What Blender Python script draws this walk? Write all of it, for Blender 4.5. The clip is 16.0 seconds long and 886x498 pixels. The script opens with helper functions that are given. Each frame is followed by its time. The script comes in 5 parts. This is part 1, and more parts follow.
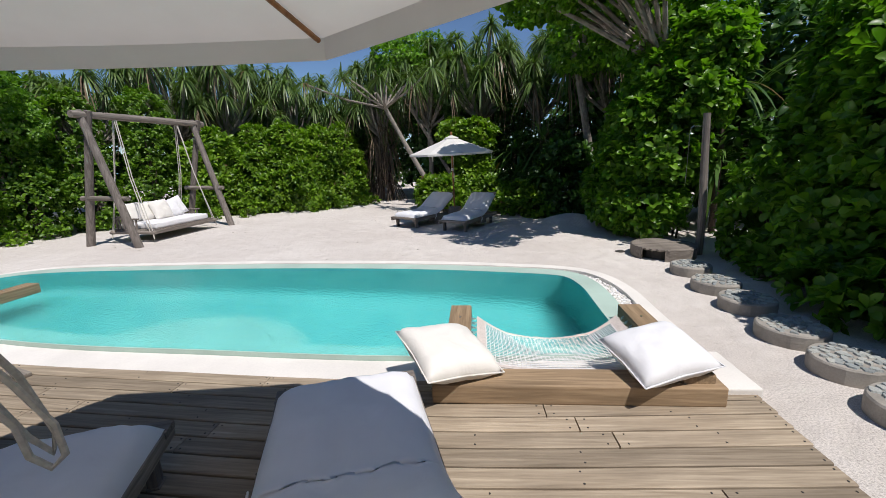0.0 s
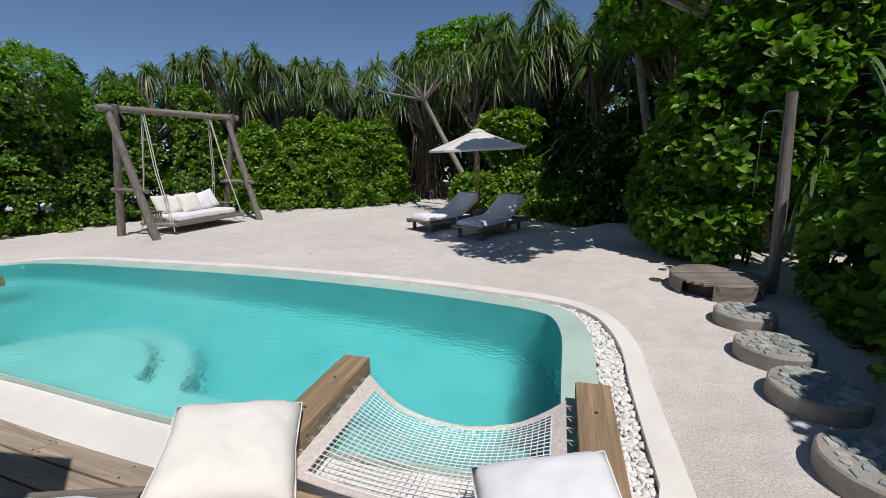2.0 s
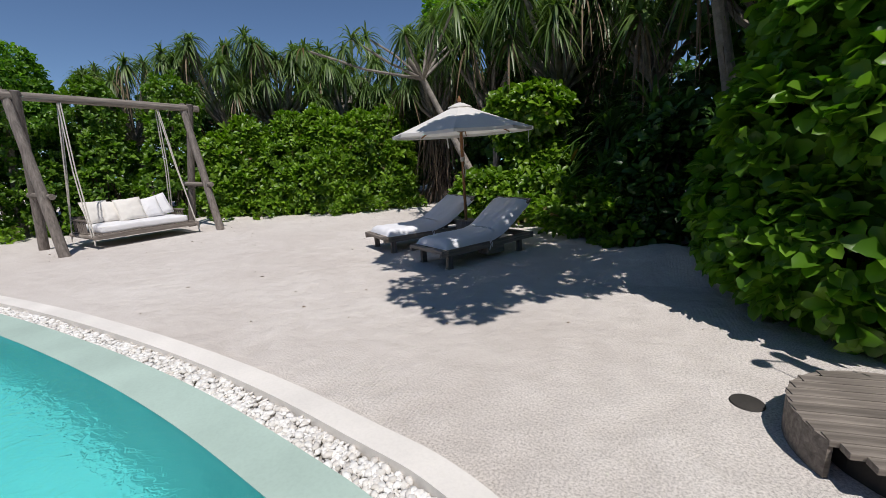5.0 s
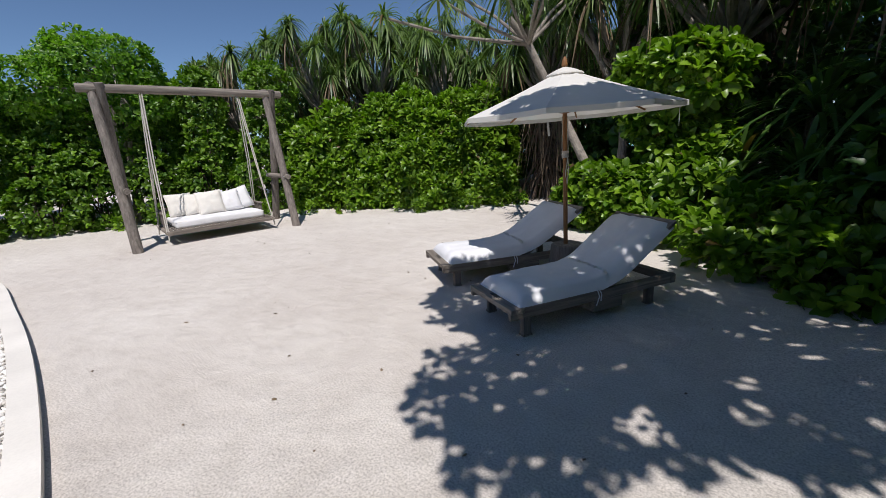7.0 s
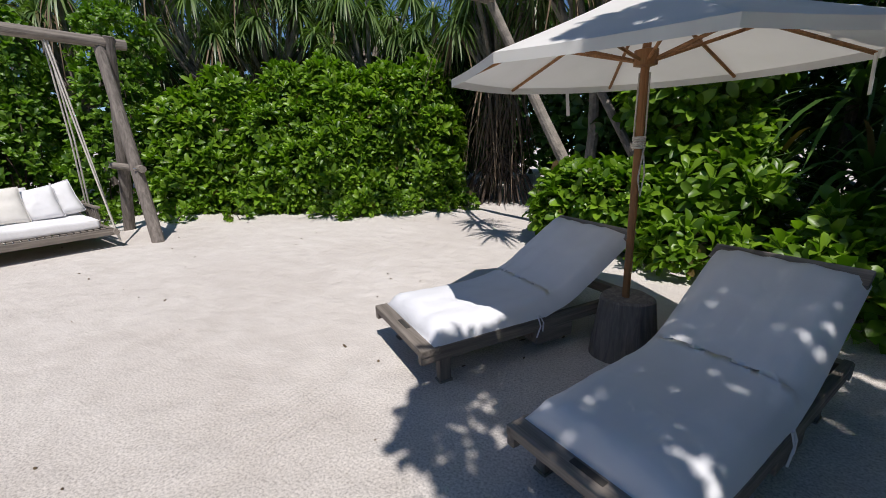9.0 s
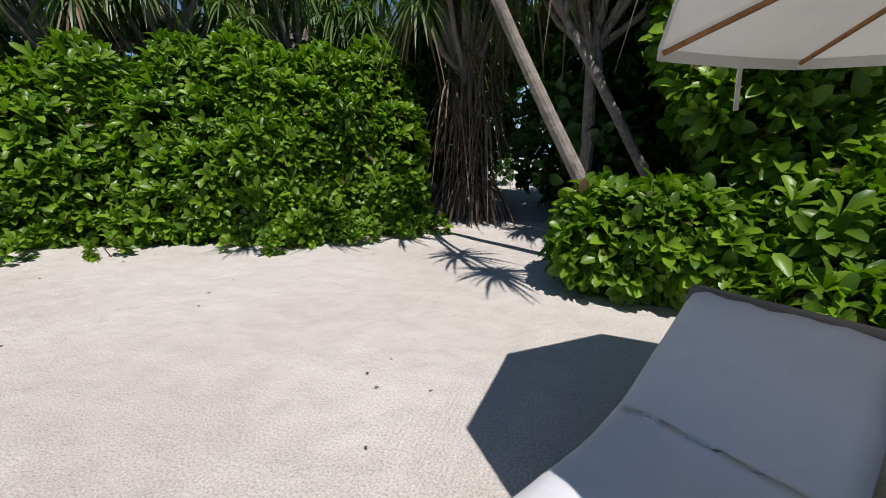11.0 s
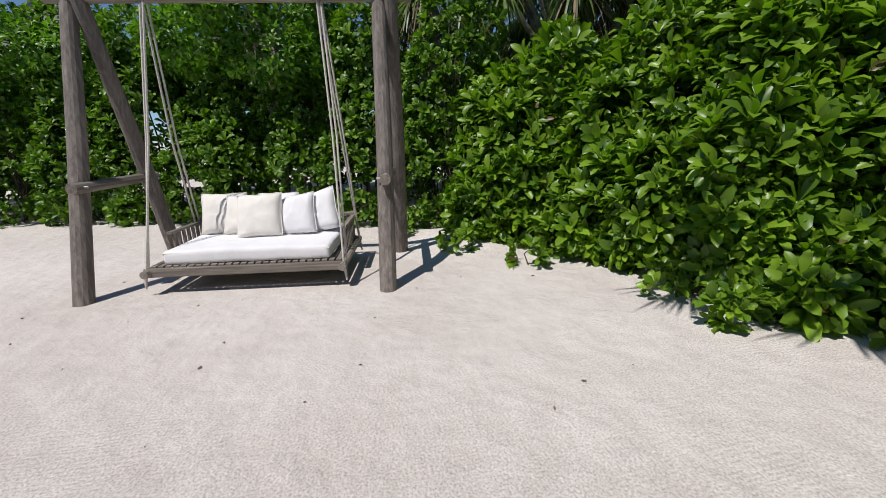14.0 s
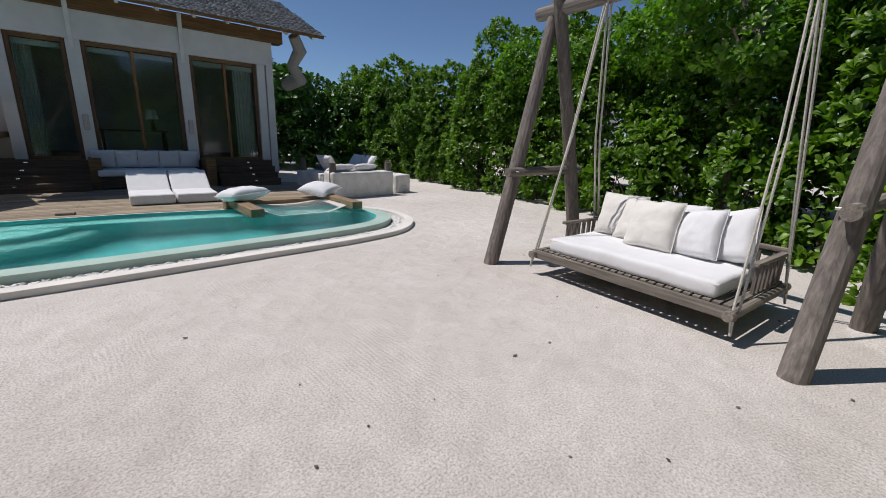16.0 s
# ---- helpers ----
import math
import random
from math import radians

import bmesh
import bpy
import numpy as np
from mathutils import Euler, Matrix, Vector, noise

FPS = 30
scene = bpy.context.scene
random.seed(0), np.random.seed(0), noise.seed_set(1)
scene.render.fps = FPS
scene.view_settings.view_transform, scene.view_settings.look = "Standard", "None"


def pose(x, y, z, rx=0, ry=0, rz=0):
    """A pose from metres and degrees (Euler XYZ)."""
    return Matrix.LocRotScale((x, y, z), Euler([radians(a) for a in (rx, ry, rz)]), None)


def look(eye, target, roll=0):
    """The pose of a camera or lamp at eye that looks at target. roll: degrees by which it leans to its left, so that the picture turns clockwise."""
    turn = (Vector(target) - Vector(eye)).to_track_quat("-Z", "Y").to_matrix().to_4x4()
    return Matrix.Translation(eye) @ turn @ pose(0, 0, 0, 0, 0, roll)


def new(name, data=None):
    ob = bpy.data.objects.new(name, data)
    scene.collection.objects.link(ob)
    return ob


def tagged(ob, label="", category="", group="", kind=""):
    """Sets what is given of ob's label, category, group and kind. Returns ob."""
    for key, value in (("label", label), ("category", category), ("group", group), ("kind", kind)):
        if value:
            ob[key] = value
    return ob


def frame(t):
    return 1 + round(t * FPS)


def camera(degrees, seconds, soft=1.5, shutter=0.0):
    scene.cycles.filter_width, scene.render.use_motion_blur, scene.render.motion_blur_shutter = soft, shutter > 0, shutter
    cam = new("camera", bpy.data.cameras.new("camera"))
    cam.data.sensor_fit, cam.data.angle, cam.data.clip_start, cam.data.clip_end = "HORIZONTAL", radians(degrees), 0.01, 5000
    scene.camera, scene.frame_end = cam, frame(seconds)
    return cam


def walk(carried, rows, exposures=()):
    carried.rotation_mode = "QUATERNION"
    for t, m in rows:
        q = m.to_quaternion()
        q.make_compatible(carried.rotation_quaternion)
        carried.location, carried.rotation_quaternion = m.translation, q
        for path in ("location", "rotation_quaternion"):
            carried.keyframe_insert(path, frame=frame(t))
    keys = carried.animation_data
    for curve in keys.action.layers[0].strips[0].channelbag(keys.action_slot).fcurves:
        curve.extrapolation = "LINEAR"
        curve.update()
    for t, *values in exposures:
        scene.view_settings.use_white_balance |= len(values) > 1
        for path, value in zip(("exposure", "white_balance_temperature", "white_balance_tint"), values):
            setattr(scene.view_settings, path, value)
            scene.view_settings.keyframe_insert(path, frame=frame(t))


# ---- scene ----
cam = camera(94.9, 16.0, soft=0.8)


def eye_pose(x, y, z, yaw, pitch, roll):
    """Eye in metres; yaw to the left, pitch up and roll as look() takes it, in degrees."""
    ahead = Vector((-math.sin(radians(yaw)) * math.cos(radians(pitch)), math.cos(radians(yaw)) * math.cos(radians(pitch)), math.sin(radians(pitch))))
    return look((x, y, z), Vector((x, y, z)) + ahead, roll)


# seconds, eye x, y, z, yaw, pitch, roll
PATH = [
    (0, 0.387, -0.228, 1.977, 4.20, -13.04, -2.30),
    (0.5, 0.720, 0.101, 1.964, 7.59, -13.05, -2.03),
    (1, 1.111, 0.388, 1.935, 11.12, -12.90, -1.78),
    (1.5, 1.443, 0.922, 1.930, 13.17, -13.12, -1.63),
    (2, 1.781, 1.352, 1.905, 15.47, -13.12, -1.79),
    (2.5, 2.000, 1.885, 1.857, 16.71, -13.12, -1.65),
    (3, 2.307, 2.379, 1.805, 19.19, -13.09, -2.33),
    (3.5, 2.537, 2.752, 1.557, 20.95, -12.60, -3.53),
    (6, 2.408, 6.355, 1.642, 28.81, -13.15, -2.24),
    (6.5, 2.107, 6.774, 1.701, 34.03, -13.58, -2.84),
    (7, 1.923, 7.122, 1.725, 40.49, -14.14, -3.47),
    (7.5, 1.572, 7.615, 1.671, 38.66, -14.98, -3.19),
    (8, 1.055, 8.013, 1.642, 34.89, -15.51, -2.29),
    (8.5, 0.576, 8.339, 1.657, 31.77, -15.70, -2.20),
    (9, 0.026, 8.789, 1.608, 28.07, -15.25, -1.30),
    (11.5, -1.884, 10.744, 1.631, 13.64, -14.27, -0.11),
    (12, -2.259, 11.203, 1.653, 10.49, -13.92, -0.25),
    (12.5, -2.536, 11.701, 1.627, 21.03, -14.09, -0.93),
    (13, -2.880, 12.079, 1.610, 42.42, -14.35, -0.94),
    (13.5, -3.198, 12.086, 1.584, 58.97, -14.71, -1.23),
    (14, -3.096, 12.204, 1.599, 77.99, -14.69, -1.46),
    (14.5, -3.215, 12.485, 1.596, 94.37, -14.95, -1.72),
    (15, -3.697, 12.488, 1.507, 105.26, -15.24, -0.73),
    (15.5, -3.823, 12.448, 1.508, 118.09, -14.92, 0.91),
    (16, -3.762, 12.558, 1.582, 135.32, -14.90, 2.24),
]
walk(cam, [(t, eye_pose(*v)) for t, *v in PATH], [(0.0, 0.05), (1.5, -0.10), (3.0, -0.2), (6.0, -0.04), (9.0, 0.04), (12.5, 0.03), (14.5, -0.10), (16.0, -0.2)])

# ---- world, sun, exposure ----
SUN_DIR = Vector((0.345, -0.42, 1.0)).normalized()
world = bpy.data.worlds.new("world")
scene.world = world
world.use_nodes = True
wn = world.node_tree.nodes
sky = wn.new("ShaderNodeTexSky")
sky.sky_type = "NISHITA"
sky.sun_disc = False
sky.sun_elevation = math.asin(SUN_DIR.z)
sky.sun_rotation = math.atan2(SUN_DIR.x, SUN_DIR.y)
sky.air_density = 1.0
sky.dust_density = 0.0
sky.ozone_density = 5.0
sky.altitude = 2500.0
wn["Background"].inputs["Strength"].default_value = 0.095
world.node_tree.links.new(sky.outputs[0], wn["Background"].inputs["Color"])
sun = new("sun", bpy.data.lights.new("sun", "SUN"))
sun.data.energy = 4.2
sun.data.angle = radians(0.53)
sun.data.color = (1.0, 0.955, 0.92)
sun.matrix_world = look(SUN_DIR * 40, (0, 0, 0))


# ---- helpers for meshes ----
def mesh_of(name, verts, faces, mat, smooth=False):
    me = bpy.data.meshes.new(name)
    me.from_pydata([tuple(v) for v in verts], [], [tuple(f) for f in faces])
    me.materials.append(mat)
    if smooth:
        me.polygons.foreach_set("use_smooth", [True] * len(me.polygons))
    me.update()
    return me


def arr_mesh(name, verts, quads, mat, smooth=False):
    """A mesh of quads from numpy arrays."""
    me = bpy.data.meshes.new(name)
    nv, nf = len(verts), len(quads)
    me.vertices.add(nv)
    me.vertices.foreach_set("co", np.asarray(verts, dtype=np.float32).ravel())
    me.loops.add(nf * 4)
    me.loops.foreach_set("vertex_index", np.asarray(quads, dtype=np.int32).ravel())
    me.polygons.add(nf)
    me.polygons.foreach_set("loop_start", np.arange(0, nf * 4, 4, dtype=np.int32))
    me.polygons.foreach_set("loop_total", np.full(nf, 4, dtype=np.int32))
    if smooth:
        me.polygons.foreach_set("use_smooth", np.ones(nf, dtype=bool))
    me.materials.append(mat)
    me.update(calc_edges=True)
    return me


def from_bm(name, bm, mat, smooth=False):
    bmesh.ops.recalc_face_normals(bm, faces=bm.faces)
    me = bpy.data.meshes.new(name)
    bm.to_mesh(me)
    bm.free()
    me.materials.append(mat)
    if smooth:
        me.polygons.foreach_set("use_smooth", [True] * len(me.polygons))
    return me


def thing(name, label, category, m=None, group="", kind="", data=None):
    ob = new(name, data)
    if m is not None:
        ob.matrix_world = m
    return tagged(ob, label, category, group, kind)


def part(name, bm, mat, parent, label="", smooth=False, m=None):
    """One mesh object under a thing, in the thing's own space."""
    me = from_bm(name, bm, mat, smooth) if isinstance(bm, bmesh.types.BMesh) else bm
    ob = new(name, me)
    ob.parent = parent
    if m is not None:
        ob.matrix_basis = m
    if label:
        tagged(ob, label)
    return ob


def box(bm, size, m=None, bevel=0.0, seg=2):
    r = bmesh.ops.create_cube(bm, size=1.0)
    vs = r["verts"]
    bmesh.ops.scale(bm, verts=vs, vec=size)
    if bevel > 0:
        es = list({e for v in vs for e in v.link_edges})
        q = bmesh.ops.bevel(bm, geom=es, offset=bevel, segments=seg, affect="EDGES", profile=0.6)
        vs = list({v for f in q["faces"] for v in f.verts} | {v for v in vs if v.is_valid})
    if m is not None:
        bmesh.ops.transform(bm, matrix=m, verts=vs)
    return vs


def box_bm(size, m=None, bevel=0.0, seg=2):
    bm = bmesh.new()
    box(bm, size, m, bevel, seg)
    return bm


def tube(bm, pts, radii, sides=10, cap=True, wobble=0.0, rng=None):
    """A round bar through points, with a radius at each."""
    pts = [Vector(p) for p in pts]
    if not hasattr(radii, "__len__"):
        radii = [radii] * len(pts)
    rings = []
    side = None
    for i, p in enumerate(pts):
        d = (pts[min(i + 1, len(pts) - 1)] - pts[max(i - 1, 0)]).normalized()
        if side is None:
            side = d.orthogonal().normalized()
        side = (side - d * side.dot(d)).normalized()
        up = d.cross(side)
        ring = []
        for k in range(sides):
            a = 2 * math.pi * k / sides
            r = radii[i] * (1 + (wobble * (rng.random() - 0.5) if rng else 0))
            ring.append(bm.verts.new(p + side * math.cos(a) * r + up * math.sin(a) * r))
        rings.append(ring)
    for a, b in zip(rings, rings[1:]):
        for k in range(sides):
            bm.faces.new((a[k], a[(k + 1) % sides], b[(k + 1) % sides], b[k]))
    if cap:
        bm.faces.new(rings[0][::-1])
        bm.faces.new(rings[-1])
    return bm


def tube_bm(pts, radii, sides=10, wobble=0.0, seed=0):
    return tube(bmesh.new(), pts, radii, sides, True, wobble, random.Random(seed))


def lathe_bm(profile, sides=24, wobble=0.0, seed=0):
    """Turned about z: profile of (radius, z)."""
    rng = random.Random(seed)
    bm = bmesh.new()
    k_r = [1 + wobble * math.sin(3 * 2 * math.pi * k / sides + seed) * 0.5 + wobble * (rng.random() - 0.5) for k in range(sides)]
    rings = []
    for r, z in profile:
        if r < 1e-5:
            rings.append([bm.verts.new((0, 0, z))])
        else:
            rings.append([bm.verts.new((r * k_r[k] * math.cos(2 * math.pi * k / sides), r * k_r[k] * math.sin(2 * math.pi * k / sides), z)) for k in range(sides)])
    for a, b in zip(rings, rings[1:]):
        for k in range(sides):
            k2 = (k + 1) % sides
            if len(a) == 1 and len(b) == 1:
                continue
            if len(a) == 1:
                bm.faces.new((a[0], b[k2], b[k]))
            elif len(b) == 1:
                bm.faces.new((a[k], a[k2], b[0]))
            else:
                bm.faces.new((a[k], a[k2], b[k2], b[k]))
    return bm


def pillow_bm(w, h, d, seed=0, n=18, sharp=0.06):
    """A stuffed cushion lying in the xy plane, w by h, d thick, with pointed corners and soft creases."""
    rng = random.Random(seed)
    ox, oy = rng.random() * 9, rng.random() * 9
    bm = bmesh.new()
    grid = {}
    for s in (1, -1):
        for i in range(n + 1):
            for j in range(n + 1):
                u, v = 2 * i / n - 1, 2 * j / n - 1
                edge = max(abs(u), abs(v)) > 0.999
                if s == -1 and edge:
                    grid[s, i, j] = grid[1, i, j]
                    continue
                prof = ((1 - abs(u) ** 2.6) * (1 - abs(v) ** 2.6)) ** 0.42
                pull = 1 - sharp * (1 - abs(u * v)) * max(abs(u), abs(v)) ** 2
                crease = 0.06 * d * noise.noise(Vector((u * 2.2 + ox, v * 2.2 + oy, s)))
                crease += 0.05 * d * noise.noise(Vector((u * 6 + ox, v * 6 + oy, s))) * prof
                grid[s, i, j] = bm.verts.new((u * w / 2 * pull, v * h / 2 * pull, s * prof * d / 2 + crease))
    for s in (1, -1):
        for i in range(n):
            for j in range(n):
                q = [grid[s, i, j], grid[s, i + 1, j], grid[s, i + 1, j + 1], grid[s, i, j + 1]]
                bm.faces.new(q if s == 1 else q[::-1])
    return bm


def piping_bm(w, h, r=0.006, n=12, sharp=0.06):
    """The welt that runs round a cushion's edge."""
    pts = []
    for k in range(4 * n):
        side, f = divmod(k, n)
        t = 2 * f / n - 1
        u, v = [(t, -1), (1, t), (-t, 1), (-1, -t)][side]
        pull = 1 - sharp * (1 - abs(u * v))
        pts.append((u * w / 2 * pull, v * h / 2 * pull, 0))
    pts.append(pts[0])
    return tube_bm(pts, r, 5)


# ---- materials ----
def nt(name, rough=0.6, metal=0.0, spec=0.5):
    m = bpy.data.materials.new(name)
    m.use_nodes = True
    t = m.node_tree
    b = t.nodes["Principled BSDF"]
    b.inputs["Roughness"].default_value = rough
    b.inputs["Metallic"].default_value = metal
    b.inputs["Specular IOR Level"].default_value = spec
    return m, t, b


def tex(t, kind, scale, coords="Object", stretch=(1, 1, 1), **kw):
    c = t.nodes.new("ShaderNodeTexCoord")
    mp = t.nodes.new("ShaderNodeMapping")
    mp.inputs["Scale"].default_value = stretch
    t.links.new(c.outputs[coords], mp.inputs["Vector"])
    n = t.nodes.new(kind)
    n.inputs["Scale"].default_value = scale
    for k, v in kw.items():
        n.inputs[k].default_value = v
    t.links.new(mp.outputs[0], n.inputs["Vector"])
    return n


def ramp(t, src, stops):
    r = t.nodes.new("ShaderNodeValToRGB")
    e = r.color_ramp.elements
    e[0].position, e[0].color = stops[0][0], (*stops[0][1], 1)
    e[1].position, e[1].color = stops[-1][0], (*stops[-1][1], 1)
    for p, c in stops[1:-1]:
        x = e.new(p)
        x.color = (*c, 1)
    t.links.new(src, r.inputs[0])
    return r


def mixc(t, a, b, fac, mode="MIX"):
    n = t.nodes.new("ShaderNodeMix")
    n.data_type = "RGBA"
    n.blend_type = mode
    for src, i in ((fac, 0), (a, 6), (b, 7)):
        if isinstance(src, (int, float)):
            n.inputs[i].default_value = src
        elif isinstance(src, tuple):
            n.inputs[i].default_value = (*src, 1)
        else:
            t.links.new(src, n.inputs[i])
    return n.outputs[2]


def bump(t, b, src, strength, dist, prev=None):
    n = t.nodes.new("ShaderNodeBump")
    n.inputs["Strength"].default_value = strength
    n.inputs["Distance"].default_value = dist
    t.links.new(src, n.inputs["Height"])
    if prev is not None:
        t.links.new(prev.outputs[0], n.inputs["Normal"])
    t.links.new(n.outputs[0], b.inputs["Normal"])
    return n


def mat_sand():
    m, t, b = nt("sand", 0.95, 0, 0.2)
    big = tex(t, "ShaderNodeTexNoise", 0.45, Detail=4.0)
    fine = tex(t, "ShaderNodeTexNoise", 70, Detail=7.0, Roughness=0.8)
    mid = tex(t, "ShaderNodeTexNoise", 4.0, Detail=5.0)
    c = ramp(t, big.outputs[0], [(0.3, (0.66, 0.602, 0.556)), (0.7, (0.775, 0.725, 0.68))])
    g = ramp(t, fine.outputs[0], [(0.36, (0.36, 0.34, 0.32)), (0.53, (0.98, 0.98, 0.98)), (0.66, (1.2, 1.2, 1.2))])
    k = mixc(t, c.outputs[0], g.outputs[0], 0.8, "MULTIPLY")
    g2 = ramp(t, mid.outputs[0], [(0.3, (0.86, 0.85, 0.84)), (0.65, (1, 1, 1))])
    t.links.new(mixc(t, k, g2.outputs[0], 0.7, "MULTIPLY"), b.inputs["Base Color"])
    wave = tex(t, "ShaderNodeTexWave", 9.0, stretch=(1, 0.35, 1), Distortion=6.0, Detail=2.0)
    mask = tex(t, "ShaderNodeTexNoise", 0.8, Detail=2.0)
    mr = ramp(t, mask.outputs[0], [(0.52, (0, 0, 0)), (0.66, (1, 1, 1))])
    rip = mixc(t, (0.5, 0.5, 0.5), wave.outputs[0], mr.outputs[0])
    n1 = bump(t, b, mid.outputs[0], 0.8, 0.05)
    n2 = bump(t, b, rip, 0.22, 0.01, n1)
    bump(t, b, fine.outputs[0], 0.9, 0.007, n2)
    return m


def mat_wood(name, light, dark, rough=0.75, scale=3.0, axis="x", per_piece=0.25, grey=0.0):
    m, t, b = nt(name, rough, 0, 0.3)
    st = {"x": (0.6, 12, 12), "y": (12, 0.6, 12), "z": (12, 12, 0.6)}[axis]
    grain = tex(t, "ShaderNodeTexNoise", scale, stretch=st, Detail=6.0, Roughness=0.65, Distortion=0.6)
    wave = tex(t, "ShaderNodeTexNoise", scale * 0.35, stretch=st, Detail=2.0, Distortion=2.0)
    blot = tex(t, "ShaderNodeTexNoise", 1.7, Detail=4.0)
    c = ramp(t, grain.outputs[0], [(0.28, dark), (0.5, tuple((x + y) / 2 for x, y in zip(light, dark))), (0.68, light)])
    w = ramp(t, wave.outputs[0], [(0.35, (0.72, 0.70, 0.68)), (0.62, (1.08, 1.06, 1.04))])
    k = mixc(t, c.outputs[0], w.outputs[0], 0.7, "MULTIPLY")
    bl = ramp(t, blot.outputs[0], [(0.35, (0.78, 0.77, 0.76)), (0.7, (1.05, 1.04, 1.02))])
    k = mixc(t, k, bl.outputs[0], 0.6, "MULTIPLY")
    oi = t.nodes.new("ShaderNodeObjectInfo")
    rr = ramp(t, oi.outputs["Random"], [(0.0, (1 - per_piece,) * 3), (1.0, (1 + per_piece * 0.5,) * 3)])
    t.links.new(mixc(t, k, rr.outputs[0], 1.0, "MULTIPLY"), b.inputs["Base Color"])
    bump(t, b, grain.outputs[0], 0.45, 0.004)
    return m


def mat_plain(name, col, rough=0.7, var=0.12, scale=6.0, bstr=0.2, bdist=0.004, metal=0.0, fine=60.0, spec=0.4):
    m, t, b = nt(name, rough, metal, spec)
    n = tex(t, "ShaderNodeTexNoise", scale, Detail=5.0)
    f = tex(t, "ShaderNodeTexNoise", fine, Detail=3.0)
    c = ramp(t, n.outputs[0], [(0.3, tuple(x * (1 - var) for x in col)), (0.7, tuple(min(1, x * (1 + var * 0.5)) for x in col))])
    g = ramp(t, f.outputs[0], [(0.3, (1 - var * 0.7,) * 3), (0.6, (1, 1, 1))])
    t.links.new(mixc(t, c.outputs[0], g.outputs[0], 0.6, "MULTIPLY"), b.inputs["Base Color"])
    n1 = bump(t, b, n.outputs[0], bstr, bdist * 3)
    bump(t, b, f.outputs[0], bstr, bdist, n1)
    return m


def mat_cloth(name, col, folds=5.0):
    m, t, b = nt(name, 0.92, 0, 0.15)
    b.inputs["Sheen Weight"].default_value = 0.15
    n = tex(t, "ShaderNodeTexNoise", folds, Detail=3.0, Distortion=0.8)
    f = tex(t, "ShaderNodeTexNoise", 260, Detail=2.0)
    c = ramp(t, n.outputs[0], [(0.3, tuple(x * 0.94 for x in col)), (0.65, col)])
    t.links.new(c.outputs[0], b.inputs["Base Color"])
    n1 = bump(t, b, n.outputs[0], 0.35, 0.03)
    bump(t, b, f.outputs[0], 0.3, 0.001, n1)
    return m


def mat_canvas():
    m, t, b = nt("canvas", 0.9, 0, 0.15)
    f = tex(t, "ShaderNodeTexNoise", 3, Detail=4.0)
    c = ramp(t, f.outputs[0], [(0.3, (0.76, 0.74, 0.70)), (0.7, (0.83, 0.81, 0.78))])
    tr = t.nodes.new("ShaderNodeBsdfTranslucent")
    tr.inputs[0].default_value = (0.82, 0.78, 0.72, 1)
    mx = t.nodes.new("ShaderNodeMixShader")
    mx.inputs[0].default_value = 0.22
    t.links.new(c.outputs[0], b.inputs["Base Color"])
    t.links.new(b.outputs[0], mx.inputs[1])
    t.links.new(tr.outputs[0], mx.inputs[2])
    t.links.new(mx.outputs[0], t.nodes["Material Output"].inputs[0])
    bump(t, b, f.outputs[0], 0.25, 0.01)
    return m


def mat_leaf(name, lo, hi, rough=0.38, trans=0.3, brown=0.0):
    m, t, b = nt(name, rough, 0, 0.5)
    g = t.nodes.new("ShaderNodeNewGeometry")
    stops = [(0.0, lo), (0.75, hi), (1.0, tuple(min(1, x * 1.3) for x in hi))]
    if brown:
        stops = [(0.0, (0.16, 0.10, 0.045)), (brown, lo), (0.75, hi), (1.0, tuple(x * 1.25 for x in hi))]
    c = ramp(t, g.outputs["Random Per Island"], stops)
    n = tex(t, "ShaderNodeTexNoise", 1.3, Detail=2.0)
    v = ramp(t, n.outputs[0], [(0.3, (0.7, 0.75, 0.7)), (0.7, (1.1, 1.08, 1.0))])
    k = mixc(t, c.outputs[0], v.outputs[0], 0.8, "MULTIPLY")
    t.links.new(k, b.inputs["Base Color"])
    tr = t.nodes.new("ShaderNodeBsdfTranslucent")
    t.links.new(mixc(t, k, (1.0, 1.25, 0.35), 1.0, "MULTIPLY"), tr.inputs[0])
    mx = t.nodes.new("ShaderNodeMixShader")
    mx.inputs[0].default_value = trans
    t.links.new(b.outputs[0], mx.inputs[1])
    t.links.new(tr.outputs[0], mx.inputs[2])
    t.links.new(mx.outputs[0], t.nodes["Material Output"].inputs[0])
    return m


def mat_water():
    m, t, b = nt("water", 0.0, 0, 0.5)
    b.inputs["Base Color"].default_value = (0.86, 0.985, 0.98, 1)
    b.inputs["Transmission Weight"].default_value = 1.0
    b.inputs["IOR"].default_value = 1.33
    w1 = tex(t, "ShaderNodeTexNoise", 9.0, Detail=4.0, Distortion=0.9)
    w2 = tex(t, "ShaderNodeTexNoise", 1.6, Detail=2.0)
    n1 = bump(t, b, w2.outputs[0], 0.12, 0.05)
    n2 = bump(t, b, w1.outputs[0], 0.5, 0.03, n1)
    w3 = tex(t, "ShaderNodeTexNoise", 26.0, Detail=3.0, Distortion=0.5)
    bump(t, b, w3.outputs[0], 0.6, 0.014, n2)
    return m


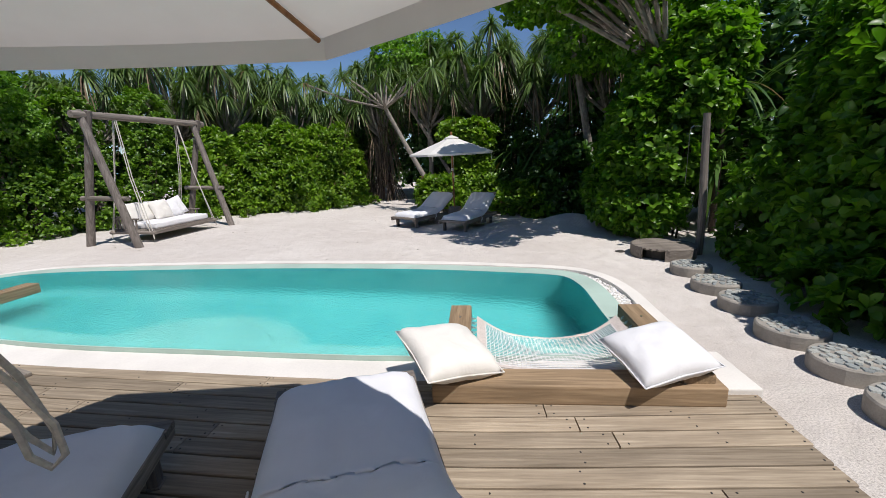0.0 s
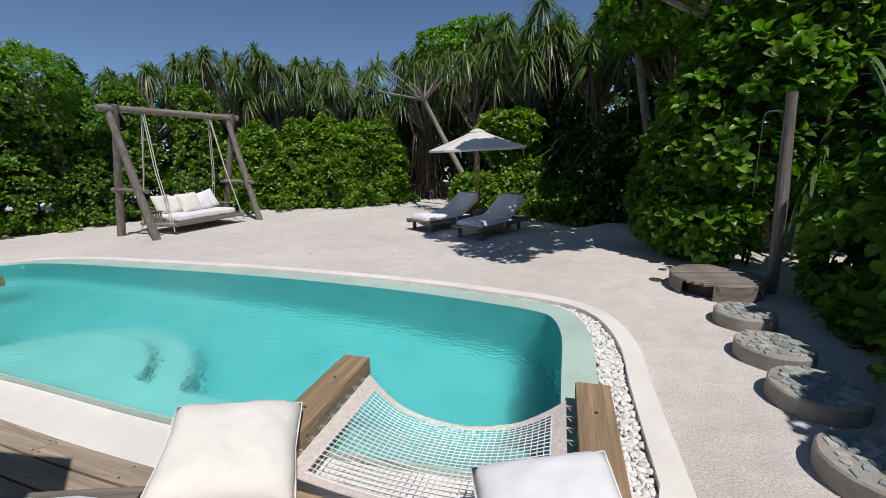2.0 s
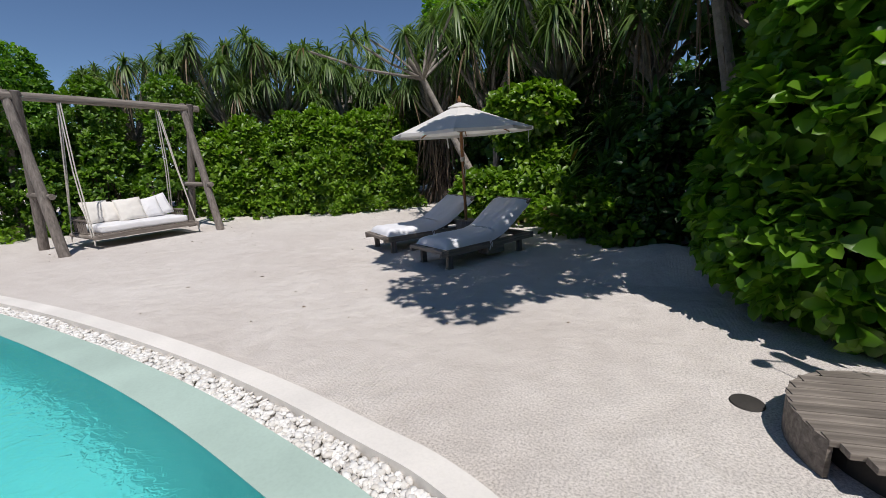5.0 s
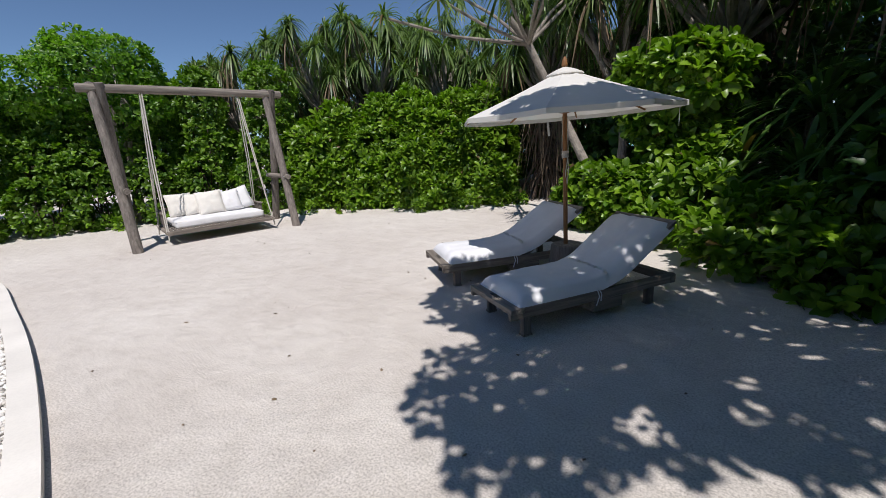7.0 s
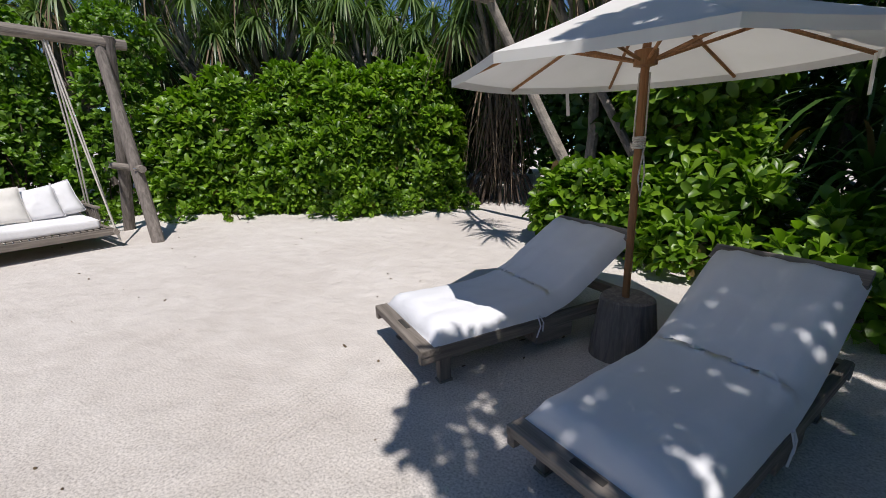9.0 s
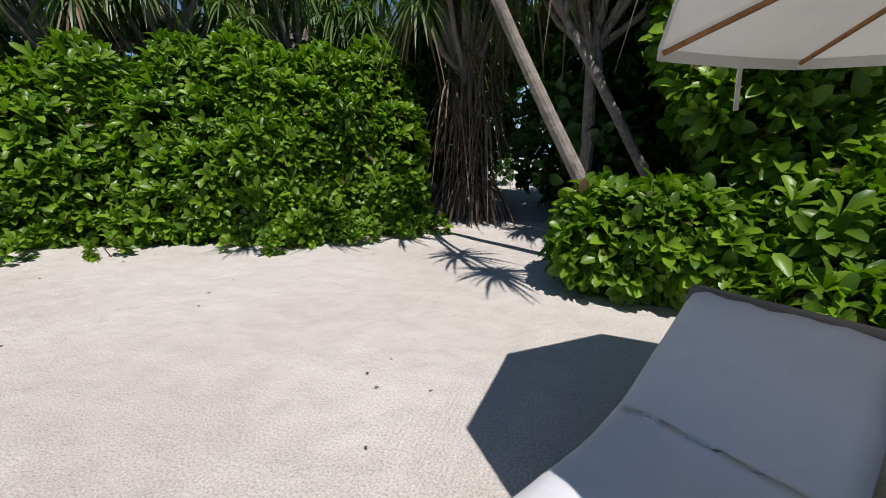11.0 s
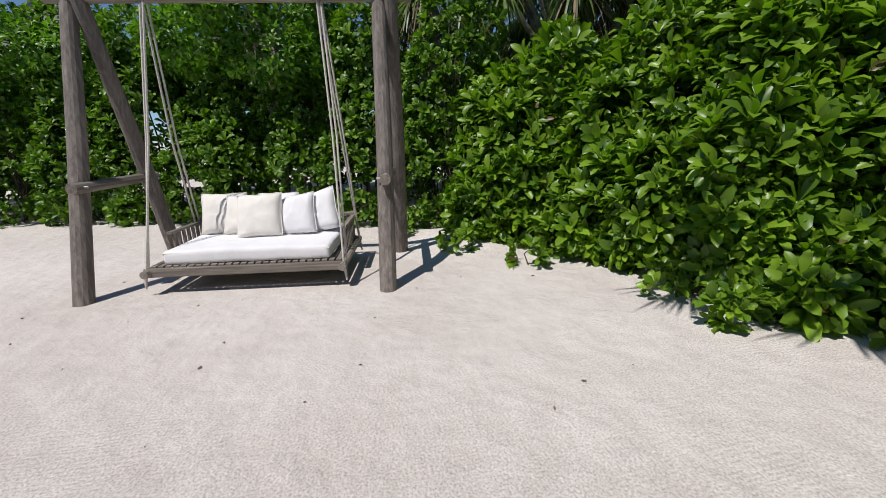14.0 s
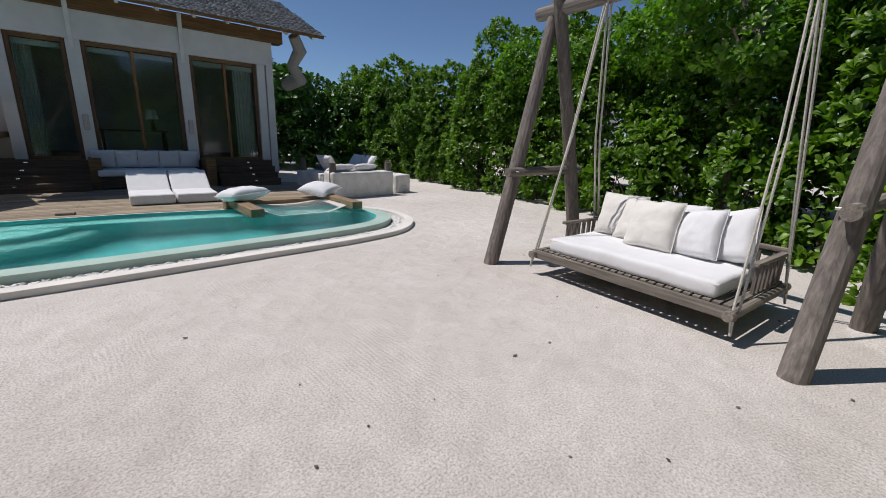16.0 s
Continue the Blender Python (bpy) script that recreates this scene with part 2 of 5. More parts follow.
def mat_pool():
    m, t, b = nt("pool_plaster", 0.6, 0, 0.3)
    v = tex(t, "ShaderNodeTexVoronoi", 3.2)
    v.feature = "DISTANCE_TO_EDGE"
    n = tex(t, "ShaderNodeTexNoise", 2.2, Detail=4.0)
    c = ramp(t, n.outputs[0], [(0.3, (0.055, 0.35, 0.36)), (0.7, (0.085, 0.42, 0.42))])
    t.links.new(c.outputs[0], b.inputs["Base Color"])
    bump(t, b, n.outputs[0], 0.1, 0.01)
    return m


def mat_glass(name="window_glass"):
    m, t, b = nt(name, 0.02, 0, 0.5)
    b.inputs["Base Color"].default_value = (0.75, 0.85, 0.83, 1)
    b.inputs["Transmission Weight"].default_value = 1.0
    b.inputs["IOR"].default_value = 1.45
    return m


def mat_island(name, cols, rough=0.7, bscale=30.0, bstr=0.3):
    m, t, b = nt(name, rough, 0, 0.35)
    g = t.nodes.new("ShaderNodeNewGeometry")
    c = ramp(t, g.outputs["Random Per Island"], [(i / (len(cols) - 1), k) for i, k in enumerate(cols)])
    n = tex(t, "ShaderNodeTexNoise", bscale, Detail=4.0)
    v = ramp(t, n.outputs[0], [(0.3, (0.8, 0.8, 0.8)), (0.65, (1.03, 1.03, 1.03))])
    t.links.new(mixc(t, c.outputs[0], v.outputs[0], 0.8, "MULTIPLY"), b.inputs["Base Color"])
    bump(t, b, n.outputs[0], bstr, 0.004)
    return m


SAND = mat_sand()
DECK = mat_wood("deck_timber", (0.52, 0.435, 0.33), (0.29, 0.23, 0.165), 0.8, 2.6, "x", 0.34)
BEAM = mat_wood("sawn_beam", (0.44, 0.32, 0.20), (0.24, 0.165, 0.10), 0.8, 2.4, "y", 0.15)
BEAMX = mat_wood("sawn_beam_across", (0.44, 0.32, 0.20), (0.24, 0.165, 0.10), 0.8, 2.4, "x", 0.15)
GREYX = mat_wood("silvered_teak_x", (0.36, 0.32, 0.28), (0.15, 0.13, 0.115), 0.85, 2.6, "x", 0.25)
GREYY = mat_wood("silvered_teak_y", (0.36, 0.32, 0.28), (0.15, 0.13, 0.115), 0.85, 2.6, "y", 0.25)
GREYZ = mat_wood("silvered_pole", (0.30, 0.265, 0.24), (0.125, 0.11, 0.10), 0.85, 2.4, "z", 0.15)
TEAK = mat_wood("oiled_teak", (0.40, 0.20, 0.085), (0.22, 0.10, 0.04), 0.55, 2.4, "z", 0.1)
BROWNW = mat_wood("brown_timber", (0.22, 0.125, 0.065), (0.10, 0.055, 0.03), 0.6, 2.4, "z", 0.15)
BROWNX = mat_wood("brown_beam", (0.30, 0.175, 0.085), (0.15, 0.085, 0.04), 0.6, 2.0, "x", 0.15)
STEPW = mat_wood("dark_step", (0.17, 0.12, 0.085), (0.075, 0.055, 0.04), 0.7, 2.2, "x", 0.2)
COPING = mat_plain("white_coping", (0.80, 0.76, 0.71), 0.8, 0.12, 1.4, 0.25, 0.003)
LEDGE = mat_plain("sage_plaster", (0.47, 0.60, 0.53), 0.55, 0.14, 1.6, 0.15, 0.003)
WALLW = mat_plain("white_plaster", (0.78, 0.76, 0.73), 0.85, 0.1, 2.0, 0.3, 0.006)
STUCCO = mat_plain("rough_white_stucco", (0.80, 0.78, 0.75), 0.9, 0.14, 5.0, 0.9, 0.02, fine=22.0)
CONC = mat_plain("weathered_concrete", (0.36, 0.33, 0.29), 0.9, 0.25, 5.0, 0.5, 0.006)
POOL = mat_pool()
SHALLOW = mat_plain("shallow_plaster", (0.16, 0.48, 0.46), 0.6, 0.12, 1.6, 0.15, 0.003)
WATER = mat_water()
GLASS = mat_glass()
WHITE = mat_cloth("white_cotton", (0.80, 0.79, 0.80), 4.0)
CREAM = mat_cloth("cream_linen", (0.79, 0.755, 0.70), 5.0)
TOWEL = mat_cloth("white_towelling", (0.78, 0.78, 0.81), 3.0)
CANVAS = mat_canvas()
ROPE = mat_plain("rope", (0.60, 0.56, 0.50), 0.9, 0.2, 40, 0.6, 0.003)
NET = mat_plain("white_net", (0.78, 0.77, 0.76), 0.8, 0.1, 40, 0.2, 0.002)
BAND = mat_plain("hammock_webbing", (0.66, 0.58, 0.53), 0.9, 0.15, 30, 0.4, 0.002)
STEEL = mat_plain("steel", (0.55, 0.55, 0.55), 0.3, 0.1, 20, 0.1, 0.001, metal=1.0)
CHROME = mat_plain("chrome", (0.75, 0.75, 0.75), 0.15, 0.05, 20, 0.05, 0.001, metal=1.0)
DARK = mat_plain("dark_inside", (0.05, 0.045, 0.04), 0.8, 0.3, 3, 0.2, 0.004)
PEBBLE = mat_island("white_pebbles", [(0.62, 0.58, 0.53), (0.80, 0.78, 0.75), (0.86, 0.85, 0.83), (0.74, 0.70, 0.65)], 0.65, 40)
MOSAIC = mat_island("grey_stone_mosaic", [(0.27, 0.28, 0.27), (0.40, 0.41, 0.39), (0.50, 0.49, 0.45), (0.33, 0.35, 0.34)], 0.6, 30)
SHINGLE = mat_island("silver_shingles", [(0.25, 0.22, 0.19), (0.36, 0.33, 0.30), (0.48, 0.45, 0.41), (0.30, 0.27, 0.24)], 0.9, 18)
BARK = mat_plain("pale_bark", (0.31, 0.27, 0.235), 0.9, 0.35, 7, 0.9, 0.012)
DARKBARK = mat_plain("dark_bark", (0.115, 0.085, 0.065), 0.9, 0.4, 8, 0.9, 0.012)
LITTER = mat_island("dead_fronds", [(0.10, 0.07, 0.045), (0.19, 0.135, 0.085), (0.27, 0.205, 0.14), (0.13, 0.09, 0.06)], 0.9, 20)
LEAF_BRIGHT = mat_leaf("cabbage_leaf", (0.08, 0.175, 0.014), (0.21, 0.345, 0.026), 0.38, 0.36, 0.025)
LEAF_MID = mat_leaf("shrub_leaf", (0.055, 0.135, 0.012), (0.155, 0.275, 0.022), 0.42, 0.36)
LEAF_DARK = mat_leaf("deep_leaf", (0.03, 0.085, 0.015), (0.07, 0.16, 0.025), 0.40, 0.28)
LEAF_TREE = mat_leaf("tree_leaf", (0.07, 0.175, 0.015), (0.18, 0.34, 0.028), 0.38, 0.45)
FROND = mat_leaf("pandanus_blade", (0.075, 0.135, 0.035), (0.165, 0.24, 0.07), 0.40, 0.32, 0.03)
STRAP = mat_leaf("strap_blade", (0.06, 0.135, 0.035), (0.135, 0.24, 0.055), 0.33, 0.3, 0.03)


# ---- ground, pool, deck ----
def spline(points, per=8, closed=True):
    n = len(points)
    out = []
    for i in range(n if closed else n - 1):
        p = [Vector(points[(i + k) % n] if closed else points[min(max(i + k, 0), n - 1)]) for k in (-1, 0, 1, 2)]
        for s in range(per):
            t = s / per
            out.append(0.5 * (2 * p[1] + (p[2] - p[0]) * t + (2 * p[0] - 5 * p[1] + 4 * p[2] - p[3]) * t * t + (3 * p[1] - p[0] - 3 * p[2] + p[3]) * t ** 3))
    if not closed:
        out.append(Vector(points[-1]))
    return out


def normals2(path, closed=True):
    n = len(path)
    res = []
    for i in range(n):
        a = path[(i - 1) % n] if closed else path[max(i - 1, 0)]
        b = path[(i + 1) % n] if closed else path[min(i + 1, n - 1)]
        d = (b - a).normalized()
        res.append(Vector((-d.y, d.x)))
    return res


# the garden side of the pool, from the deck's east end round to its west end
GARDEN = spline([(2.57, 2.98), (2.57, 3.7), (2.58, 4.5), (2.60, 5.25), (2.48, 5.88), (2.2, 6.30), (1.75, 6.54), (1.2, 6.68), (0.3, 6.88), (-0.9, 7.06), (-2.4, 7.2), (-3.9, 7.28), (-5.5, 7.3), (-7.1, 7.3), (-8.15, 7.12),
                 (-8.85, 6.55), (-9.12, 5.85), (-9.1, 5.2), (-8.8, 4.5)], 8, False)
DECKSIDE = spline([(-8.8, 4.5), (-7.9, 4.12), (-6.5, 3.72), (-5.1, 3.38), (-3.9, 3.2), (-2.4, 3.08), (-1.25, 2.98), (-0.3, 2.93), (0.7, 2.92), (2.57, 2.98)], 8, False)
OUTER = GARDEN[:-1] + DECKSIDE[:-1]
NG = len(GARDEN) - 1
ONORM = normals2(OUTER)
CENTRE = Vector((-2.9, 5.3))
if (CENTRE - OUTER[10]).dot(ONORM[10]) < 0:
    ONORM = [-v for v in ONORM]


def ring_at(garden_off, deck_off):
    """The pool's outline, set in by one distance on the garden side and another on the deck side."""
    out = []
    n = len(OUTER)
    for i, p in enumerate(OUTER):
        if i < NG:
            k = min(1.0, min(i, NG - i) / 6.0)
        else:
            k = 0.0
        out.append(p + ONORM[i] * (deck_off * (1 - k) + garden_off * k))
    for _ in range(14 if garden_off > 0.3 else 0):
        out = [(out[i - 1] + out[i] * 2 + out[i + 1]) / 4 if 2 < i < NG - 2 else p for i, p in enumerate(out)]
    return out


def band_bm(a, b, top, bottom):
    """A kerb between two outlines, with both its sides."""
    bm = bmesh.new()
    n = len(a)
    rows = [[bm.verts.new((p.x, p.y, z)) for p in ring] for ring, z in ((a, bottom), (a, top), (b, top), (b, bottom))]
    for r, s in zip(rows, rows[1:]):
        for i in range(n):
            bm.faces.new((r[i], r[(i + 1) % n], s[(i + 1) % n], s[i]))
    return bm


def sheet_bm(outline, z, hole=None, zh=None):
    bm = bmesh.new()
    es = []
    for loop in ([outline] if hole is None else [outline, hole]):
        vs = [bm.verts.new((p[0], p[1], z)) for p in loop]
        es += [bm.edges.new((vs[i], vs[(i + 1) % len(vs)])) for i in range(len(vs))]
    bmesh.ops.triangle_fill(bm, edges=es, use_beauty=True)
    for f in bm.faces:
        if f.normal.z < 0:
            f.normal_flip()
    return bm


R0 = ring_at(0, 0)
R1 = ring_at(0.17, 0.34)
R2 = ring_at(0.42, 0.345)
R3 = ring_at(0.70, 0.36)
WATER_Z = 0.105

far = [(-900, -900), (900, -900), (900, 900), (-900, 900)]
# fine sheet of sand round the pool, with a low mound under the shrubs, in one piece with the far sheet
bm = sheet_bm(far, 0.0, [Vector((p.x, p.y)) for p in ring_at(0.05, 0.05)])
tagged(new("ground", from_bm("ground", bm, SAND)), "pale coral sand, raked and trodden", "ground", kind="structure")


def mound(x, y, rx, ry, h, name="sand_mound"):
    bm = bmesh.new()
    n, rings = 28, 9
    c = bm.verts.new((0, 0, h))
    prev = None
    for k in range(1, rings + 1):
        r = k / rings
        ring = []
        for i in range(n):
            a = 2 * math.pi * i / n
            w = 1 + 0.12 * math.sin(3 * a + x) + 0.06 * math.sin(5 * a)
            ring.append(bm.verts.new((rx * r * w * math.cos(a), ry * r * w * math.sin(a), h * (0.5 + 0.5 * math.cos(math.pi * r)) - (0.012 if k == rings else 0))))
        for i in range(n):
            if prev is None:
                bm.faces.new((c, ring[i], ring[(i + 1) % n]))
            else:
                bm.faces.new((prev[i], ring[i], ring[(i + 1) % n], prev[(i + 1) % n]))
        prev = ring
    ob = new(name, from_bm(name, bm, SAND, True))
    ob.location = (x, y, 0)
    return tagged(ob, "low mound of pale sand by the shrubs", "sand mound", kind="structure")


mound(3.1, 11.0, 1.5, 1.2, 0.28)
mound(-9.6, 14.2, 1.4, 1.8, 0.16)
mound(-6.0, 17.0, 3.0, 1.2, 0.14)

tagged(new("pool_coping", from_bm("pool_coping", band_bm(R0, R1, 0.075, -0.3), COPING)), "white rendered coping round the pool", "coping", kind="structure")
tagged(new("pool_ledge", from_bm("pool_ledge", band_bm(R2, R3, 0.125, -0.25), LEDGE)), "sage green plastered overflow ledge of the pool", "pool ledge", kind="structure")
bm = band_bm(R1, R2, -0.01, -0.06)
tagged(new("gutter_bed", from_bm("gutter_bed", bm, CONC)), "shallow gutter under the white pebbles", "gutter", kind="structure")

# pool shell: walls and floor
bm = bmesh.new()
inner = ring_at(0.70, 0.36)
n = len(inner)
floor_ring = ring_at(0.74, 0.40)
rows = [[bm.verts.new((p.x, p.y, z)) for p in r] for r, z in ((inner, 0.12), (floor_ring, -1.15))]
for i in range(n):
    bm.faces.new((rows[0][i], rows[0][(i + 1) % n], rows[1][(i + 1) % n], rows[1][i]))
bmesh.ops.triangle_fill(bm, edges=[bm.edges.get((rows[1][i], rows[1][(i + 1) % n])) for i in range(n)], use_beauty=True)
shell = tagged(new("pool_shell", from_bm("pool_shell", bm, POOL)), "turquoise plastered swimming pool basin", "pool", kind="structure")


def pool_step(cx, cy, r, top, name="pool_step"):
    bm = lathe_bm([(0, top), (r - 0.03, top), (r, top - 0.03), (r, -1.15)], 40)
    ob = new(name, from_bm(name, bm, SHALLOW))
    ob.location = (cx, cy, 0)
    tagged(ob, "rounded pale plastered step inside the pool", "pool step", kind="structure")


pool_step(-2.95, 3.35, 1.2, -0.16)
pool_step(-2.95, 3.35, 1.56, -0.48)
# shallow bench along the deck side
bm = bmesh.new()
i0, i1 = NG + 2, len(OUTER) - 3
rows = []
for i in range(i0, i1):
    a, b = inner[i], inner[i] + ONORM[i] * 0.42
    rows.append([bm.verts.new((a.x, a.y, -0.12)), bm.verts.new((b.x, b.y, -0.12)), bm.verts.new((b.x, b.y, -1.15))])
for r, s in zip(rows, rows[1:]):
    bm.faces.new((r[0], s[0], s[1], r[1]))
    bm.faces.new((r[1], s[1], s[2], r[2]))
tagged(new("pool_bench", from_bm("pool_bench", bm, SHALLOW)), "pale shallow bench along the deck side of the pool", "pool bench", kind="structure")
bm = sheet_bm([Vector((p.x, p.y)) for p in ring_at(0.69, 0.35)], WATER_Z)
water = tagged(new("water", from_bm("water", bm, WATER)), "clear rippled turquoise pool water", "water", kind="structure")
water.visible_shadow = False

# sea beyond the trees
bm = sheet_bm([(-600, 64), (600, 64), (600, 880), (-600, 880)], 0.03)
SEA = mat_plain("sea_water", (0.10, 0.50, 0.52), 0.15, 0.2, 0.15, 0.2, 0.03)
tagged(new("water_sea", from_bm("water_sea", bm, SEA)), "turquoise lagoon beyond the trees", "sea", kind="structure")


# rendered slab that ends the coping beside the deck
ob = new("coping_slab", from_bm("coping_slab", box_bm((0.46, 0.62, 0.3), None, 0.01), COPING))
ob.location = (2.36, 3.02, -0.018)
tagged(ob, "white rendered slab that ends the pool coping beside the deck", "coping", kind="structure")


# pebbles in the gutter
def ball_template():
    v, f = [], []
    idx = {}
    for ax in range(3):
        for s in (-1, 1):
            for i in range(2):
                for j in range(2):
                    q = []
                    for di, dj in ((0, 0), (1, 0), (1, 1), (0, 1)):
                        c = [0.0, 0.0, 0.0]
                        c[ax] = s
                        c[(ax + 1) % 3] = (i + di) - 1
                        c[(ax + 2) % 3] = (j + dj) - 1
                        key = tuple(c)
                        if key not in idx:
                            idx[key] = len(v)
                            w = Vector(key).normalized()
                            v.append(tuple(w))
                        q.append(idx[key])
                    f.append(q if s > 0 else q[::-1])
    return np.array(v), np.array(f)


BALL_V, BALL_F = ball_template()


def scatter_balls(name, centres, sizes, mat, label, category, kind="stuff"):
    rng = np.random.default_rng(5)
    n = len(centres)
    jit = 1 + 0.16 * rng.standard_normal((n, len(BALL_V), 1))
    v = BALL_V[None] * jit * sizes[:, None, :]
    a = rng.uniform(0, 6.283, n)
    ca, sa = np.cos(a)[:, None], np.sin(a)[:, None]
    x, y = v[..., 0] * ca - v[..., 1] * sa, v[..., 0] * sa + v[..., 1] * ca
    tip = rng.uniform(-0.4, 0.4, n)[:, None]
    z = v[..., 2] + x * tip
    v = np.stack([x, y, z], -1) + centres[:, None, :]
    f = BALL_F[None] + (np.arange(n) * len(BALL_V))[:, None, None]
    return tagged(new(name, arr_mesh(name, v.reshape(-1, 3), f.reshape(-1, 4), mat, True)), label, category, kind=kind)


rng = np.random.default_rng(3)
cs = []
for i in range(1, NG - 1):
    a, b = OUTER[i], OUTER[i + 1]
    seg = (b - a).length
    m_ = int(seg * 470)
    wide = 0.25 * min(1, min(i, NG - i) / 6)
    for k in range(m_):
        s = rng.random()
        o = 0.185 + rng.random() * max(0.02, wide - 0.035)
        p = a.lerp(b, s) + ONORM[i].lerp(ONORM[i + 1], s) * o
        cs.append((p.x, p.y, -0.002 + 0.036 * rng.random()))
cs = np.array(cs)
sz = rng.uniform(0.014, 0.027, (len(cs), 1)) * np.array([[1.25, 0.9, 0.7]])
scatter_balls("white_pebbles", cs, sz, PEBBLE, "bed of white rounded pebbles in the pool gutter", "pebbles")

# deck: curved boards that follow the pool's edge
deck = thing("deck", "weathered curved timber boards of the pool deck", "deck", kind="structure")
edge = DECKSIDE
en = normals2(edge, False)
if en[20].y > 0:
    en = [-v for v in en]
DECK_Z = 0.085
rngd = random.Random(11)


def deck_strip(row, u0, u1, width, gap):
    """One board: from u0 to u1 along the edge, in that row away from the pool."""
    near_off, far_off = row * width + 0.006, row * width + width - gap
    ids = [u0 + (u1 - u0) * k / 12 for k in range(13)]
    tops, bots = [], []
    for u in ids:
        i = int(min(max(u, 0), len(edge) - 1.001))
        f = u - i
        p = edge[i].lerp(edge[i + 1], f)
        nn = en[i].lerp(en[i + 1], f).normalized()
        tops.append((p + nn * near_off, p + nn * far_off))
    v, fcs = [], []
    for a, b in tops:
        bev = (b - a) * 0.04
        v += [(a.x, a.y, -0.0 + DECK_Z - 0.035), (a.x, a.y, DECK_Z - 0.006), (a.x + bev.x, a.y + bev.y, DECK_Z), (b.x - bev.x, b.y - bev.y, DECK_Z), (b.x, b.y, DECK_Z - 0.006), (b.x, b.y, DECK_Z - 0.035)]
    for k in range(12):
        for j in range(5):
            fcs.append((k * 6 + j, k * 6 + j + 1, k * 6 + 6 + j + 1, k * 6 + 6 + j))
    fcs.append((0, 1, 2, 3, 4, 5))
    fcs.append(tuple(12 * 6 + j for j in range(5, -1, -1)))
    return v, fcs


LE = len(edge) - 1
SCREWS = []
BW = 0.165
for row in range(0, 30):
    end_u = LE - 0.05 - 0.09 * row - (0.6 if row % 2 else 0.0) * 0.05
    start_u = 4.0
    u = start_u
    while u < end_u - 1.0:
        step = rngd.uniform(9, 17)
        u2 = min(end_u, u + step)
        if end_u - u2 < 3:
            u2 = end_u
        v, f = deck_strip(row, u + 0.02, u2 - 0.02, BW, 0.009)
        c = Vector((sum(p[0] for p in v) / len(v), sum(p[1] for p in v) / len(v), 0))
        d = Vector((v[-6][0] - v[0][0], v[-6][1] - v[0][1], 0))
        ang = math.atan2(d.y, d.x)
        m = Matrix.Translation(c) @ Matrix.Rotation(ang, 4, "Z")
        mi = m.inverted()
        me = mesh_of("board", [mi @ Vector(p) for p in v], f, DECK)
        part("board", me, None, deck, m=m)
        SCREWS += [(row, u + 0.25), (row, u2 - 0.25), (row, (u + u2) / 2)]
        u = u2
sc = []
for row, u in SCREWS:
    i = int(min(max(u, 0), len(edge) - 1.001))
    p = edge[i].lerp(edge[i + 1], u - i)
    nn = en[i].lerp(en[i + 1], u - i).normalized()
    for f in (0.22, 0.78):
        q = p + nn * (row + f) * BW
        sc.append((q.x, q.y, DECK_Z + 0.0005))
scatter_balls("deck_screws", np.array(sc), np.full((len(sc), 3), 0.0075) * np.array([[1, 1, 0.35]]), DARK, "dark screw heads in the deck boards", "screws")
# flat dark sheet below the boards: shade between them, put in as colour
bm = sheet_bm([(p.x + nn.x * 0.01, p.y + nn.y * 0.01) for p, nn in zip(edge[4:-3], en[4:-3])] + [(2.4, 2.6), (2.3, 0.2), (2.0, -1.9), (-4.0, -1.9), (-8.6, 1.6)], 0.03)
tagged(new("deck_gap_shade", from_bm("deck_gap_shade", bm, DARK)), "dark sheet under the deck boards, coloured as the shade in their gaps", "deck base", kind="structure")


# ---- hammock platforms over the pool ----
def bolt_bm(x, y, z, r=0.014):
    bm = bmesh.new()
    bmesh.ops.create_cone(bm, cap_ends=True, segments=8, radius1=r, radius2=r * 0.8, depth=0.01, matrix=Matrix.Translation((x, y, z)))
    return bm


